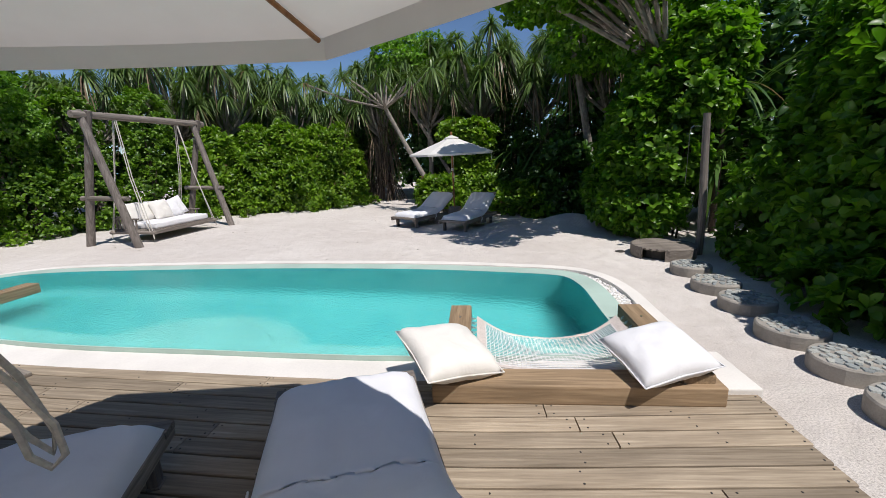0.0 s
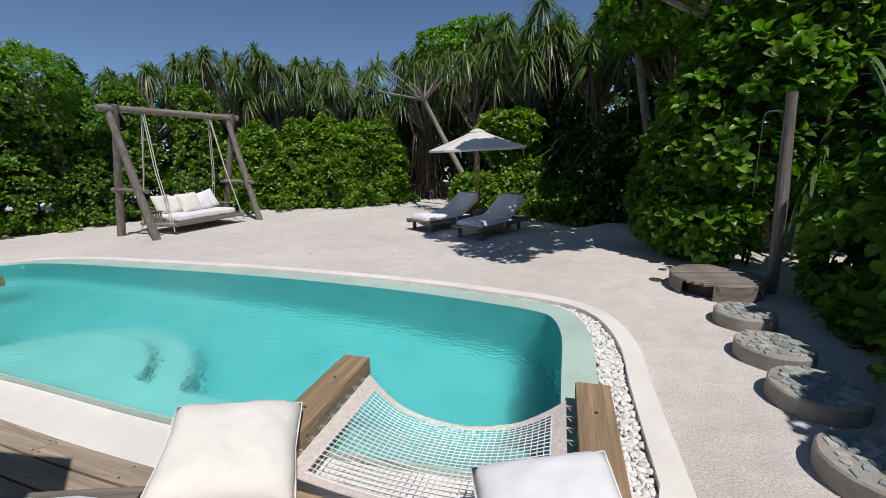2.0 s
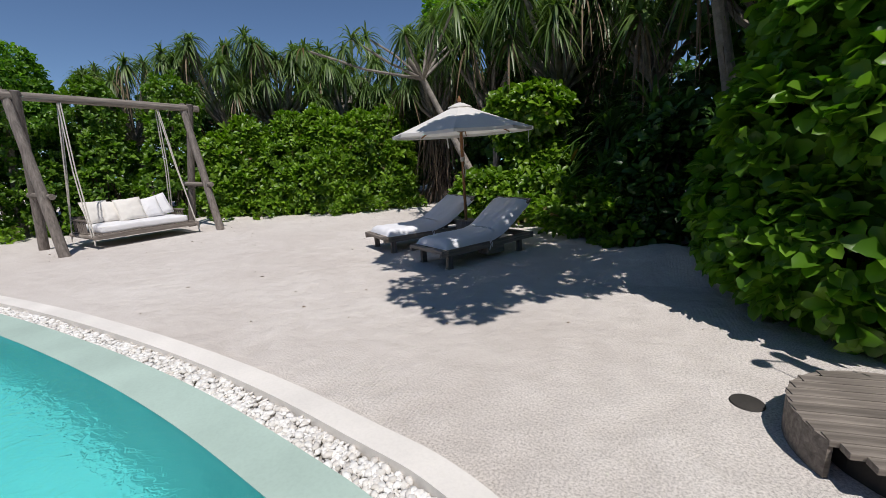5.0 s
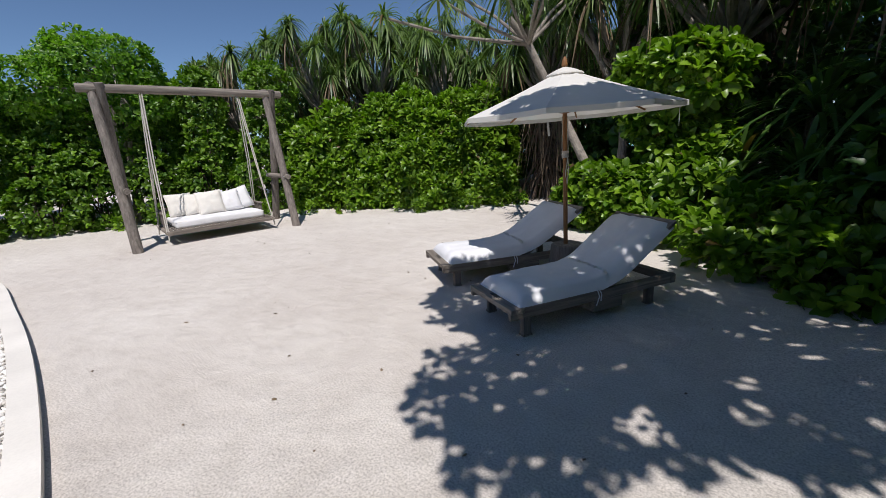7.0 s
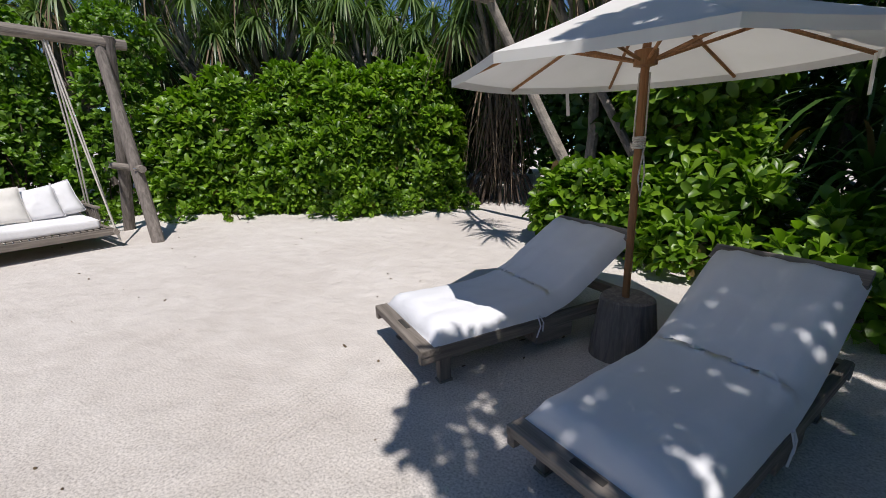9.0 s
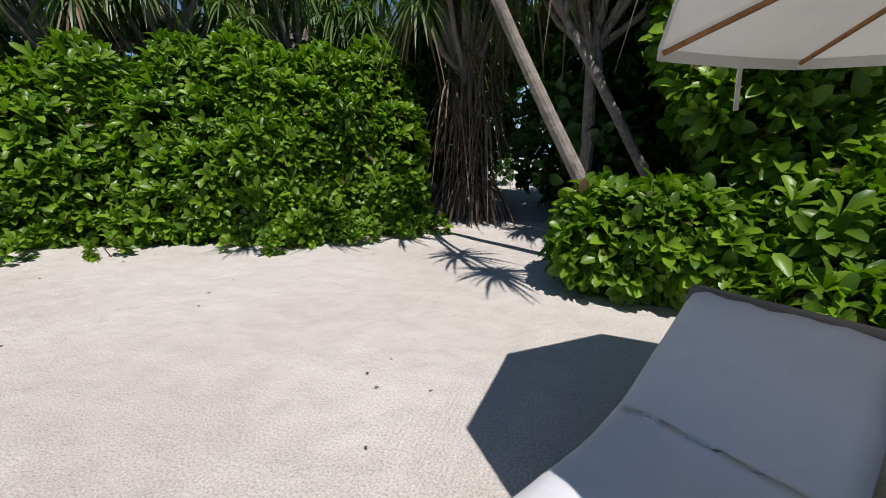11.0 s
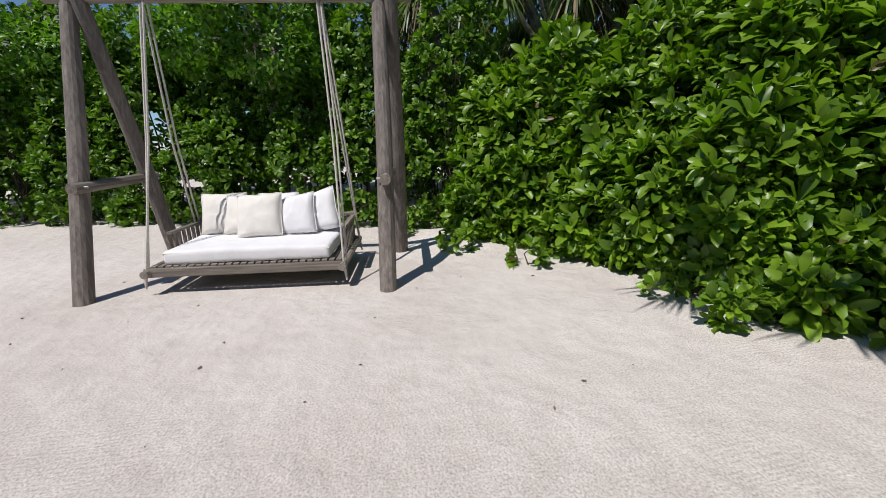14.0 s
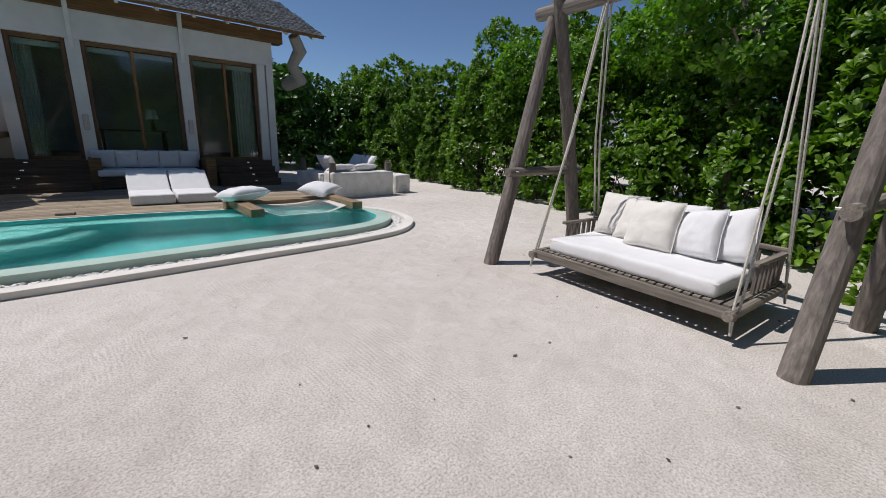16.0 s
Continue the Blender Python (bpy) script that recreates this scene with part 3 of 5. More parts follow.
def hammock(m, width, depth):
    """Two heavy beams out over the water, one across on the deck, and a sagging net laced between them. Local x along the deck, y out over the water."""
    ob = thing("pool_hammock", "net hammock laced between heavy sawn timber beams over the water", "hammock", m, group="pool hammocks")
    bx = 0.23
    for s in (-1, 1):
        x = s * (width / 2 + bx / 2)
        part("side_beam", box_bm((bx, depth + 0.35, 0.15), Matrix.Translation((0, 0, 0)), 0.012), BEAM, ob, m=pose(x, depth / 2 - 0.1, 0.235))
        for k in range(3):
            part("bolt", bolt_bm(x, 0.1 + k * depth / 3, 0.311), STEEL, ob)
        part("beam_bracket", box_bm((bx * 0.8, 0.06, 0.12), None, 0.006), LEDGE, ob, m=pose(x, depth * 0.55, 0.10))
    part("cross_beam", box_bm((width + 2 * bx + 0.12, 0.27, 0.155), None, 0.012), BEAMX, ob, m=pose(0, -0.20, 0.162 + 0.0))
    # the net
    nx, ny = 34, 24

    def sag(u, v):
        s = (1 - (2 * u - 1) ** 2) * (0.35 + 0.65 * v)
        return 0.235 - 0.20 * s

    def pt(u, v):
        inset = 0.13 * (1 - (2 * u - 1) ** 2)
        return Vector(((u - 0.5) * (width - 0.12), 0.02 + v * (depth - 0.08 - inset * v * 1.6), sag(u, v)))

    bm = bmesh.new()
    for i in range(nx + 1):
        tube(bm, [pt(0.06 + 0.88 * i / nx, 0.05 + 0.87 * j / 10) for j in range(11)], 0.0035, 3, False)
    for j in range(ny + 1):
        tube(bm, [pt(0.06 + 0.88 * i / 12, 0.05 + 0.87 * j / ny) for i in range(13)], 0.0035, 3, False)
    part("net", bm, NET, ob, "white knotted net")
    loop = [(0.0 + k / 16, 0.0) for k in range(16)] + [(1.0, k / 10) for k in range(10)] + [(1 - k / 16, 1.0) for k in range(16)] + [(0.0, 1 - k / 10) for k in range(10)]
    bm = bmesh.new()
    vs = []
    for u, v in loop:
        a = pt(u, v)
        b = pt(0.5 + (u - 0.5) * 0.87, 0.5 + (v - 0.5) * 0.87)
        vs.append((bm.verts.new(a), bm.verts.new(b), bm.verts.new(b - Vector((0, 0, 0.006))), bm.verts.new(a - Vector((0, 0, 0.006)))))
    for p, q in zip(vs, vs[1:] + vs[:1]):
        for k in range(4):
            bm.faces.new((p[k], q[k], q[(k + 1) % 4], p[(k + 1) % 4]))
    part("webbing", bm, BAND, ob, "pale webbing border with eyelets")
    for s in (0, 1):
        for k in range(9):
            v = 0.06 + 0.88 * k / 8
            a = pt(s, v)
            sx = (s - 0.5) * 2
            hook = Vector((sx * width / 2, a.y, 0.225))
            bm = bmesh.new()
            tube(bm, [a, (a + hook) / 2 + Vector((0, 0.02, -0.01)), hook, (a + hook) / 2 - Vector((0, 0.025, 0.01)), a], 0.003, 4, False)
            part("lace", bm, ROPE, ob)
            bm = bmesh.new()
            tube(bm, [((s - 0.5) * 2 * (width / 2 + 0.004), a.y, 0.245), ((s - 0.5) * 2 * (width / 2 - 0.02), a.y, 0.235), ((s - 0.5) * 2 * (width / 2 - 0.016), a.y, 0.215)], 0.006, 5)
            part("hook", bm, STEEL, ob)
    return ob


ham_e = hammock(pose(1.145, 2.90, 0.0, 0, 0, -1), 1.60, 1.13)
ham_w = hammock(pose(-7.40, 4.08, 0.0, 0, 0, -3), 1.72, 1.22)


def throw_pillow(name, w, h, d, m, mat, label, seed, group="", cat="pillow"):
    ob = thing(name, label, cat, m, group)
    part("cover", pillow_bm(w, h, d, seed), mat, ob, smooth=True)
    part("piping", piping_bm(w, h), mat, ob)
    return ob


throw_pillow("floor_pillow", 0.68, 0.68, 0.26, pose(0.17, 2.84, 0.40, 12, 10, 32), CREAM, "plump cream floor pillow leaning on the hammock beam", 1, "hammock pillows")
throw_pillow("floor_pillow", 0.64, 0.60, 0.25, pose(1.82, 2.80, 0.40, 10, -8, 14), WHITE, "plump white floor pillow on the hammock beam", 2, "hammock pillows")
throw_pillow("floor_pillow", 0.78, 0.72, 0.27, pose(-6.55, 4.05, 0.42, 6, 4, 10), WHITE, "plump white floor pillow at the far hammock", 3, "hammock pillows")
throw_pillow("floor_pillow", 0.74, 0.70, 0.26, pose(-8.25, 3.95, 0.42, -6, 8, 30), WHITE, "plump white floor pillow at the far hammock", 4, "hammock pillows")

# small plaque on the deck
ob = thing("deck_plaque", "small grey weathered wooden block lying on the deck", "block", pose(-3.95, 3.0, DECK_Z + 0.02, 0, 0, -20))
part("block", box_bm((0.26, 0.11, 0.04), None, 0.008), GREYX, ob)


# ---- stepping stones and shower ----
def mosaic_bits():
    out = []
    r = random.Random(4)
    for k in range(16):
        n = r.choice((5, 6, 7, 8))
        bm = bmesh.new()
        top, low = [], []
        for i in range(n):
            a = 2 * math.pi * (i + r.uniform(-0.38, 0.38)) / n
            q = r.uniform(0.68, 1.16)
            top.append(bm.verts.new((q * 0.86 * math.cos(a), q * 0.86 * math.sin(a), 0.012)))
            low.append(bm.verts.new((q * math.cos(a), q * math.sin(a), 0.0)))
        bm.faces.new(top)
        for i in range(n):
            bm.faces.new((low[i], low[(i + 1) % n], top[(i + 1) % n], top[i]))
        out.append(from_bm("stone", bm, STONEP))
    return out


def mat_stone_piece():
    m, t, b = nt("mosaic_stone", 0.6, 0, 0.4)
    oi = t.nodes.new("ShaderNodeObjectInfo")
    c = ramp(t, oi.outputs["Random"], [(0.0, (0.24, 0.26, 0.26)), (0.4, (0.37, 0.39, 0.38)), (0.75, (0.50, 0.50, 0.46)), (1.0, (0.32, 0.35, 0.35))])
    n = tex(t, "ShaderNodeTexNoise", 3.0, Detail=5.0)
    v = ramp(t, n.outputs[0], [(0.3, (0.78, 0.78, 0.78)), (0.65, (1.03, 1.03, 1.03))])
    t.links.new(mixc(t, c.outputs[0], v.outputs[0], 0.8, "MULTIPLY"), b.inputs["Base Color"])
    bump(t, b, n.outputs[0], 0.3, 0.05)
    return m


STONEP = mat_stone_piece()
BITS = mosaic_bits()


def stepping_stone(x, y, r, h, seed):
    rs = random.Random(seed)
    ob = thing("stepping_stone", "round concrete stepping stone topped with grey pebble mosaic, on sand", "stepping stone", pose(x, y, 0, 0, 0, rs.uniform(0, 360)), "stepping stones")
    part("base", lathe_bm([(0, h), (r - 0.012, h), (r, h - 0.015), (r * 1.005, h * 0.5), (r * 0.99, -0.02)], 36, 0.02, seed), CONC, ob)
    s = 0.078
    k = int(r / s) + 2
    for i in range(-k, k + 1):
        for j in range(-k, k + 1):
            px = (i + 0.5 * (j % 2)) * s + rs.uniform(-0.02, 0.02)
            py = j * s * 0.88 + rs.uniform(-0.02, 0.02)
            if math.hypot(px, py) < r - 0.038:
                q = rs.uniform(0.038, 0.052)
                part("stone", rs.choice(BITS), None, ob, m=Matrix.Translation((px, py, h - 0.001)) @ Matrix.Rotation(rs.uniform(0, 6.28), 4, "Z") @ Matrix.Diagonal((q, q * rs.uniform(0.7, 1.0), rs.uniform(0.8, 1.6), 1)))
    return ob


for k, (x, y, r) in enumerate([(3.82, 6.20, 0.29), (3.74, 5.38, 0.30), (3.71, 4.68, 0.30), (3.63, 3.86, 0.31), (3.60, 3.18, 0.28), (3.52, 2.50, 0.30), (3.32, 1.84, 0.30), (3.10, 1.20, 0.30)]):
    stepping_stone(x, y, r, 0.15, 20 + k)

ob = thing("shower_platform", "round slatted weathered timber platform under the shower", "platform", pose(3.92, 7.38, 0, 0, 0, 8))
R = 0.52
for k in range(13):
    yy = -R + (k + 0.5) * 2 * R / 13
    half = math.sqrt(max(0.02, R * R - (abs(yy) + R / 26) ** 2 + 0.03))
    part("slat", box_bm((2 * half, 2 * R / 13 - 0.008, 0.035), None, 0.005), GREYX, ob, m=pose(0, yy, 0.195))
bm = bmesh.new()
n = 40
rows = []
for i in range(n + 1):
    a = math.radians(-118) + math.radians(318) * i / n
    rows.append([bm.verts.new(((R + o) * math.cos(a), (R + o) * math.sin(a), z)) for o, z in ((0.0, 0.0), (0.0, 0.205), (0.03, 0.205), (0.03, 0.0))])
for a, b in zip(rows, rows[1:]):
    for k in range(4):
        bm.faces.new((a[k], b[k], b[(k + 1) % 4], a[(k + 1) % 4]))
bm.faces.new(rows[0])
bm.faces.new(rows[-1][::-1])
part("rim", bm, GREYX, ob)
# dark drum below the slats, its colour standing for the shade in the gaps
part("slat_gap_shade", lathe_bm([(0, 0.17), (R * 0.8, 0.17), (R * 0.8, 0.0)], 20), DARK, ob)

ob = thing("shower_post", "tall leaning weathered pole with a chrome garden shower", "shower", pose(4.55, 7.36, 0))
part("post", tube_bm([(0.0, 0, -0.05), (0.0, -0.02, 0.5), (-0.02, 0.02, 1.2), (-0.04, 0.05, 1.9), (-0.05, 0.08, 2.5)], [0.068, 0.066, 0.062, 0.06, 0.056], 14, 0.06, 3), GREYZ, ob)
arm = part("shower_arm", tube_bm([(-0.05, 0.07, 2.28), (-0.18, 0.05, 2.29), (-0.28, 0.04, 2.29), (-0.315, 0.035, 2.26), (-0.317, 0.035, 2.19)], 0.011, 8), CHROME, ob)
part("shower_head", lathe_bm([(0, 0.03), (0.02, 0.03), (0.06, 0.008), (0.065, 0), (0, -0.004)], 20), CHROME, arm, m=pose(-0.317, 0.035, 2.16))
part("pull_cord", tube_bm([(-0.317, 0.06, 2.18), (-0.315, 0.06, 1.7), (-0.318, 0.06, 1.25)], 0.005, 5), STEEL, ob)
part("riser_pipe", tube_bm([(0.085, 0.0, 0.0), (0.06, 0.03, 1.2), (0.02, 0.08, 2.2)], 0.012, 8), STEEL, ob)

ob = thing("ground_cap", "small dark round cap set in the sand", "cap", pose(3.27, 7.71, 0.0))
part("lid", lathe_bm([(0, 0.012), (0.09, 0.01), (0.1, -0.01)], 20), DARK, ob)


# ---- swing ----
def swing():
    ob = thing("swing_frame", "tall swing frame of weathered grey round poles", "swing frame", pose(-8.54, 11.04, 0, 0, 0, 81.5))
    H, hx, dy = 3.24, 1.62, 0.85
    part("top_beam", tube_bm([(-1.98, 0, H), (-0.6, 0.01, H + 0.01), (0.6, -0.01, H + 0.005), (1.98, 0, H)], [0.085, 0.09, 0.09, 0.085], 14, 0.05, 1), GREYX, ob)
    for s in (-1, 1):
        for f in (-1, 1):
            top = (s * (hx + 0.06) + 0.07 * f, -0.06 * f, H + 0.10)
            foot = (s * (hx + 0.02) + 0.05 * f, f * dy, -0.06)
            mid = tuple((a + b) / 2 + 0.012 for a, b in zip(top, foot))
            part("leg", tube_bm([foot, mid, top], [0.098, 0.092, 0.08], 14, 0.05, 5 + s + 3 * f), GREYZ, ob)
        part("brace", tube_bm([(s * hx, -0.72, 1.22), (s * hx, 0.72, 1.25)], [0.06, 0.062], 12, 0.05, 9 + s), GREYY, ob)
        for f in (-1, 1):
            part("bolt", tube_bm([(s * hx, f * 0.62 - 0.0, 1.23), (s * hx - s * 0.1, f * 0.62, 1.23)], 0.012, 6), STEEL, ob)
    # the hanging daybed
    bed = thing("daybed_swing", "hanging slatted grey teak daybed on doubled ropes", "swing", pose(-8.54, 11.04, 0, 0, 0, 81.5))
    z0 = 0.29
    W, D = 2.12, 1.3
    for f in (-1, 1):
        part("rail", box_bm((W + 0.12, 0.06, 0.10), None, 0.012), GREYX, bed, m=pose(0, f * D / 2, z0 - 0.03))
    for k in range(26):
        x = -W / 2 + 0.03 + k * (W - 0.06) / 25
        part("slat", box_bm((0.062, D - 0.02, 0.022), None, 0.004), GREYY, bed, m=pose(x, 0, z0 + 0.03))
    for s in (-1, 1):
        part("end_bar", tube_bm([(s * (W / 2 + 0.02), -D / 2 - 0.09, z0 - 0.03), (s * (W / 2 + 0.02), D / 2 + 0.09, z0 - 0.03)], 0.045, 12), GREYY, bed)
        part("arm_rail", box_bm((0.06, D * 0.62, 0.035), None, 0.006), GREYY, bed, m=pose(s * (W / 2 - 0.02), 0.19, z0 + 0.33))
        for k in range(7):
            part("spindle", box_bm((0.03, 0.045, 0.29), None, 0.005), GREYZ, bed, m=pose(s * (W / 2 - 0.02), -0.12 + k * 0.11, z0 + 0.18))
        for f in (-1, 1):
            part("rope", tube_bm([(s * (W / 2 + 0.03), f * (D / 2 + 0.02), z0 - 0.02), (s * (W / 2 - 0.04), f * 0.28, 1.7), (s * (W / 2 - 0.13), f * 0.03, 3.2)], 0.013, 6), ROPE, bed)
            part("rope", tube_bm([(s * (W / 2 + 0.05), f * (D / 2 - 0.05), z0 - 0.02), (s * (W / 2 - 0.0), f * 0.25, 1.7), (s * (W / 2 - 0.09), f * 0.02, 3.2)], 0.013, 6), ROPE, bed)
            part("rope_end", tube_bm([(s * (W / 2 + 0.04), f * (D / 2 + 0.03), z0 - 0.07), (s * (W / 2 + 0.055), f * (D / 2 + 0.04), z0 - 0.2)], [0.02, 0.012], 6), ROPE, bed)
    part("back_rail", box_bm((W, 0.045, 0.05), None, 0.008), GREYX, bed, m=pose(0, D / 2 - 0.03, z0 + 0.36))
    for k in range(14):
        part("spindle", box_bm((0.05, 0.025, 0.3), None, 0.004), GREYZ, bed, m=pose(-W / 2 + 0.1 + k * (W - 0.2) / 13, D / 2 - 0.03, z0 + 0.19))
    base = pose(-8.54, 11.04, 0, 0, 0, 81.5)
    mat = thing("daybed_mattress", "thick white mattress with piped edges on the hanging daybed", "mattress", base @ pose(0, -0.03, z0 + 0.045 + 0.075))
    bm = box_bm((W - 0.26, D - 0.14, 0.16), None, 0.055, 4)
    bmesh.ops.subdivide_edges(bm, edges=[e for e in bm.edges if e.calc_length() > 0.3], cuts=10, use_grid_fill=True)
    for v in bm.verts:
        v.co.z += 0.012 * noise.noise(v.co * 3) + (0.012 * (1 - (v.co.x / 1.0) ** 2) if v.co.z > 0 else 0)
    part("cover", bm, WHITE, mat, smooth=True)
    part("piping", piping_bm(W - 0.27, D - 0.15, 0.007), CREAM, mat, m=pose(0, 0, 0.055))
    spec = [(-0.62, 0.36, 8, 0.56, 5, 0), (-0.30, 0.26, 4, 0.52, -6, 1), (-0.05, 0.06, -3, 0.57, 4, 2), (0.38, 0.15, -14, 0.53, 10, 3), (0.64, 0.27, -22, 0.56, 20, 4), (0.08, 0.38, 0, 0.54, 0, 5)]
    for x, y, yaw, s, tilt, k in spec:
        top = z0 + 0.20
        throw_pillow("throw_pillow", s, s, 0.24, base @ pose(x, y, top + s * 0.46, 68, 0, 0) @ pose(0, 0, 0, 0, yaw * 0.9, tilt * 0.5), CREAM if k in (0, 1, 2) else WHITE,
                     "square cream piped pillow propped on the daybed" if k in (0, 1, 2) else "square white piped pillow propped on the daybed", 30 + k, "daybed pillows", "pillow")


swing()


# ---- umbrellas ----
def umbrella(m, R, rim, top, sides, name, label, pole_r, base_z, turn=0.0, valance=0.05, ties=True):
    ob = thing(name, label, "umbrella", m)
    bm = bmesh.new()
    rings = []
    steps = 7
    for k in range(steps + 1):
        f = k / steps
        ring = []
        for i in range(sides * 6):
            a = turn + 2 * math.pi * i / (sides * 6)
            ph = (i % 6) / 6
            flat = math.cos(math.pi / sides) / math.cos((ph - 0.5) * 2 * math.pi / sides)
            sagv = 0.3 * math.sin(math.pi * ph)
            r = 0.06 + (R - 0.06) * f
            z = top - (top - rim) * (f ** 0.98) - 0.05 * sagv * f * (1 - f * 0.5) - 0.01 * math.sin(math.pi * f)
            ring.append(bm.verts.new((r * flat * math.cos(a), r * flat * math.sin(a), z)))
        rings.append(ring)
    last = [bm.verts.new(v.co + Vector((0, 0, -valance))) for v in rings[-1]]
    rings.append(last)
    n = sides * 6
    for a, b in zip(rings, rings[1:]):
        for i in range(n):
            bm.faces.new((a[i], a[(i + 1) % n], b[(i + 1) % n], b[i]))
    cap = bm.verts.new((0, 0, top + 0.02))
    for i in range(n):
        bm.faces.new((cap, rings[0][(i + 1) % n], rings[0][i]))
    part("canopy", bm, CANVAS, ob, smooth=False)
    bm = bmesh.new()
    rr = []
    for r, z in ((0.03, top + 0.035), (0.10, top + 0.012), (0.20, top - 0.035), (0.205, top - 0.05)):
        rr.append([bm.verts.new((r * math.cos(turn + 2 * math.pi * i / n) * (1 + 0.03 * math.sin(i)), r * math.sin(turn + 2 * math.pi * i / n), z)) for i in range(n)])
    for a, b in zip(rr, rr[1:]):
        for i in range(n):
            bm.faces.new((a[i], a[(i + 1) % n], b[(i + 1) % n], b[i]))
    part("vent_cap", bm, CANVAS, ob)
    part("pole", tube_bm([(0, 0, base_z), (0, 0, top + 0.03)], pole_r, 14), TEAK, ob)
    part("finial", lathe_bm([(0.02, top + 0.03), (0.035, top + 0.06), (0.03, top + 0.10), (0.012, top + 0.145), (0, top + 0.15)], 14), TEAK, ob)
    part("hub", lathe_bm([(pole_r, top - 0.46), (0.07, top - 0.45), (0.07, top - 0.36), (pole_r, top - 0.35)], 16), TEAK, ob)
    for i in range(sides):
        a = turn + 2 * math.pi * i / sides
        c, s = math.cos(a), math.sin(a)
        rib = part("rib", tube_bm([(0.05 * c, 0.05 * s, top - 0.06), (R * 0.5 * c, R * 0.5 * s, (top + rim) / 2 - 0.035), (R * 0.98 * c, R * 0.98 * s, rim - 0.022)], 0.012, 6), TEAK, ob)
        part("strut", tube_bm([(0.06 * c, 0.06 * s, top - 0.42), (R * 0.52 * c, R * 0.52 * s, (top + rim) / 2 - 0.035)], 0.011, 6), TEAK, rib)
    if ties:
        for a in (turn - 0.1, turn + 1.9):
            x, y = R * 0.93 * math.cos(a), R * 0.93 * math.sin(a)
            part("tie_strap", box_bm((0.03, 0.006, 0.22), None, 0.001), CANVAS, ob, m=pose(x, y, rim - 0.14, 0, 5, math.degrees(a) + 90))
    return ob


umb = umbrella(pose(-0.10, 11.87, 0, 1.0, -0.8, 0), 1.24, 2.02, 2.47, 8, "garden_umbrella", "white canvas umbrella on a teak pole in a wooden stump", 0.026, 0.42, 0.28)
bm = bmesh.new()
tube(bm, [(0.03, 0.0, 1.98), (0.034, 0.005, 1.62), (0.032, 0, 1.5)], 0.006, 5)
tube(bm, [(-0.03, 0.0, 1.98), (-0.034, -0.005, 1.62), (-0.032, 0, 1.5)], 0.006, 5)
for k in range(5):
    tube(bm, [(0.036 * math.cos(a), 0.036 * math.sin(a), 1.52 + 0.016 * k) for a in [2 * math.pi * i / 10 for i in range(11)]], 0.008, 5)
tube(bm, [(0.03, 0.01, 1.5), (0.05, -0.02, 1.35), (0.035, -0.03, 1.2), (0.015, -0.03, 1.32), (0.03, 0, 1.5)], 0.006, 5)
part("cord", bm, ROPE, umb, "knotted pale pull cord")
stump = thing("umbrella_stump", "tapered weathered log stump as umbrella base", "umbrella base", pose(-0.10, 11.89, 0))
part("log", lathe_bm([(0, 0.46), (0.17, 0.46), (0.185, 0.445), (0.215, 0.2), (0.24, -0.02)], 26, 0.07, 2), GREYZ, stump)

umbrella(pose(-0.85, -0.1, 0, 0, 0, 0), 2.02, 2.54, 3.09, 8, "deck_umbrella", "large cream canvas parasol with wooden ribs over the deck loungers", 0.03, 0.08, math.radians(74), 0.10, False)


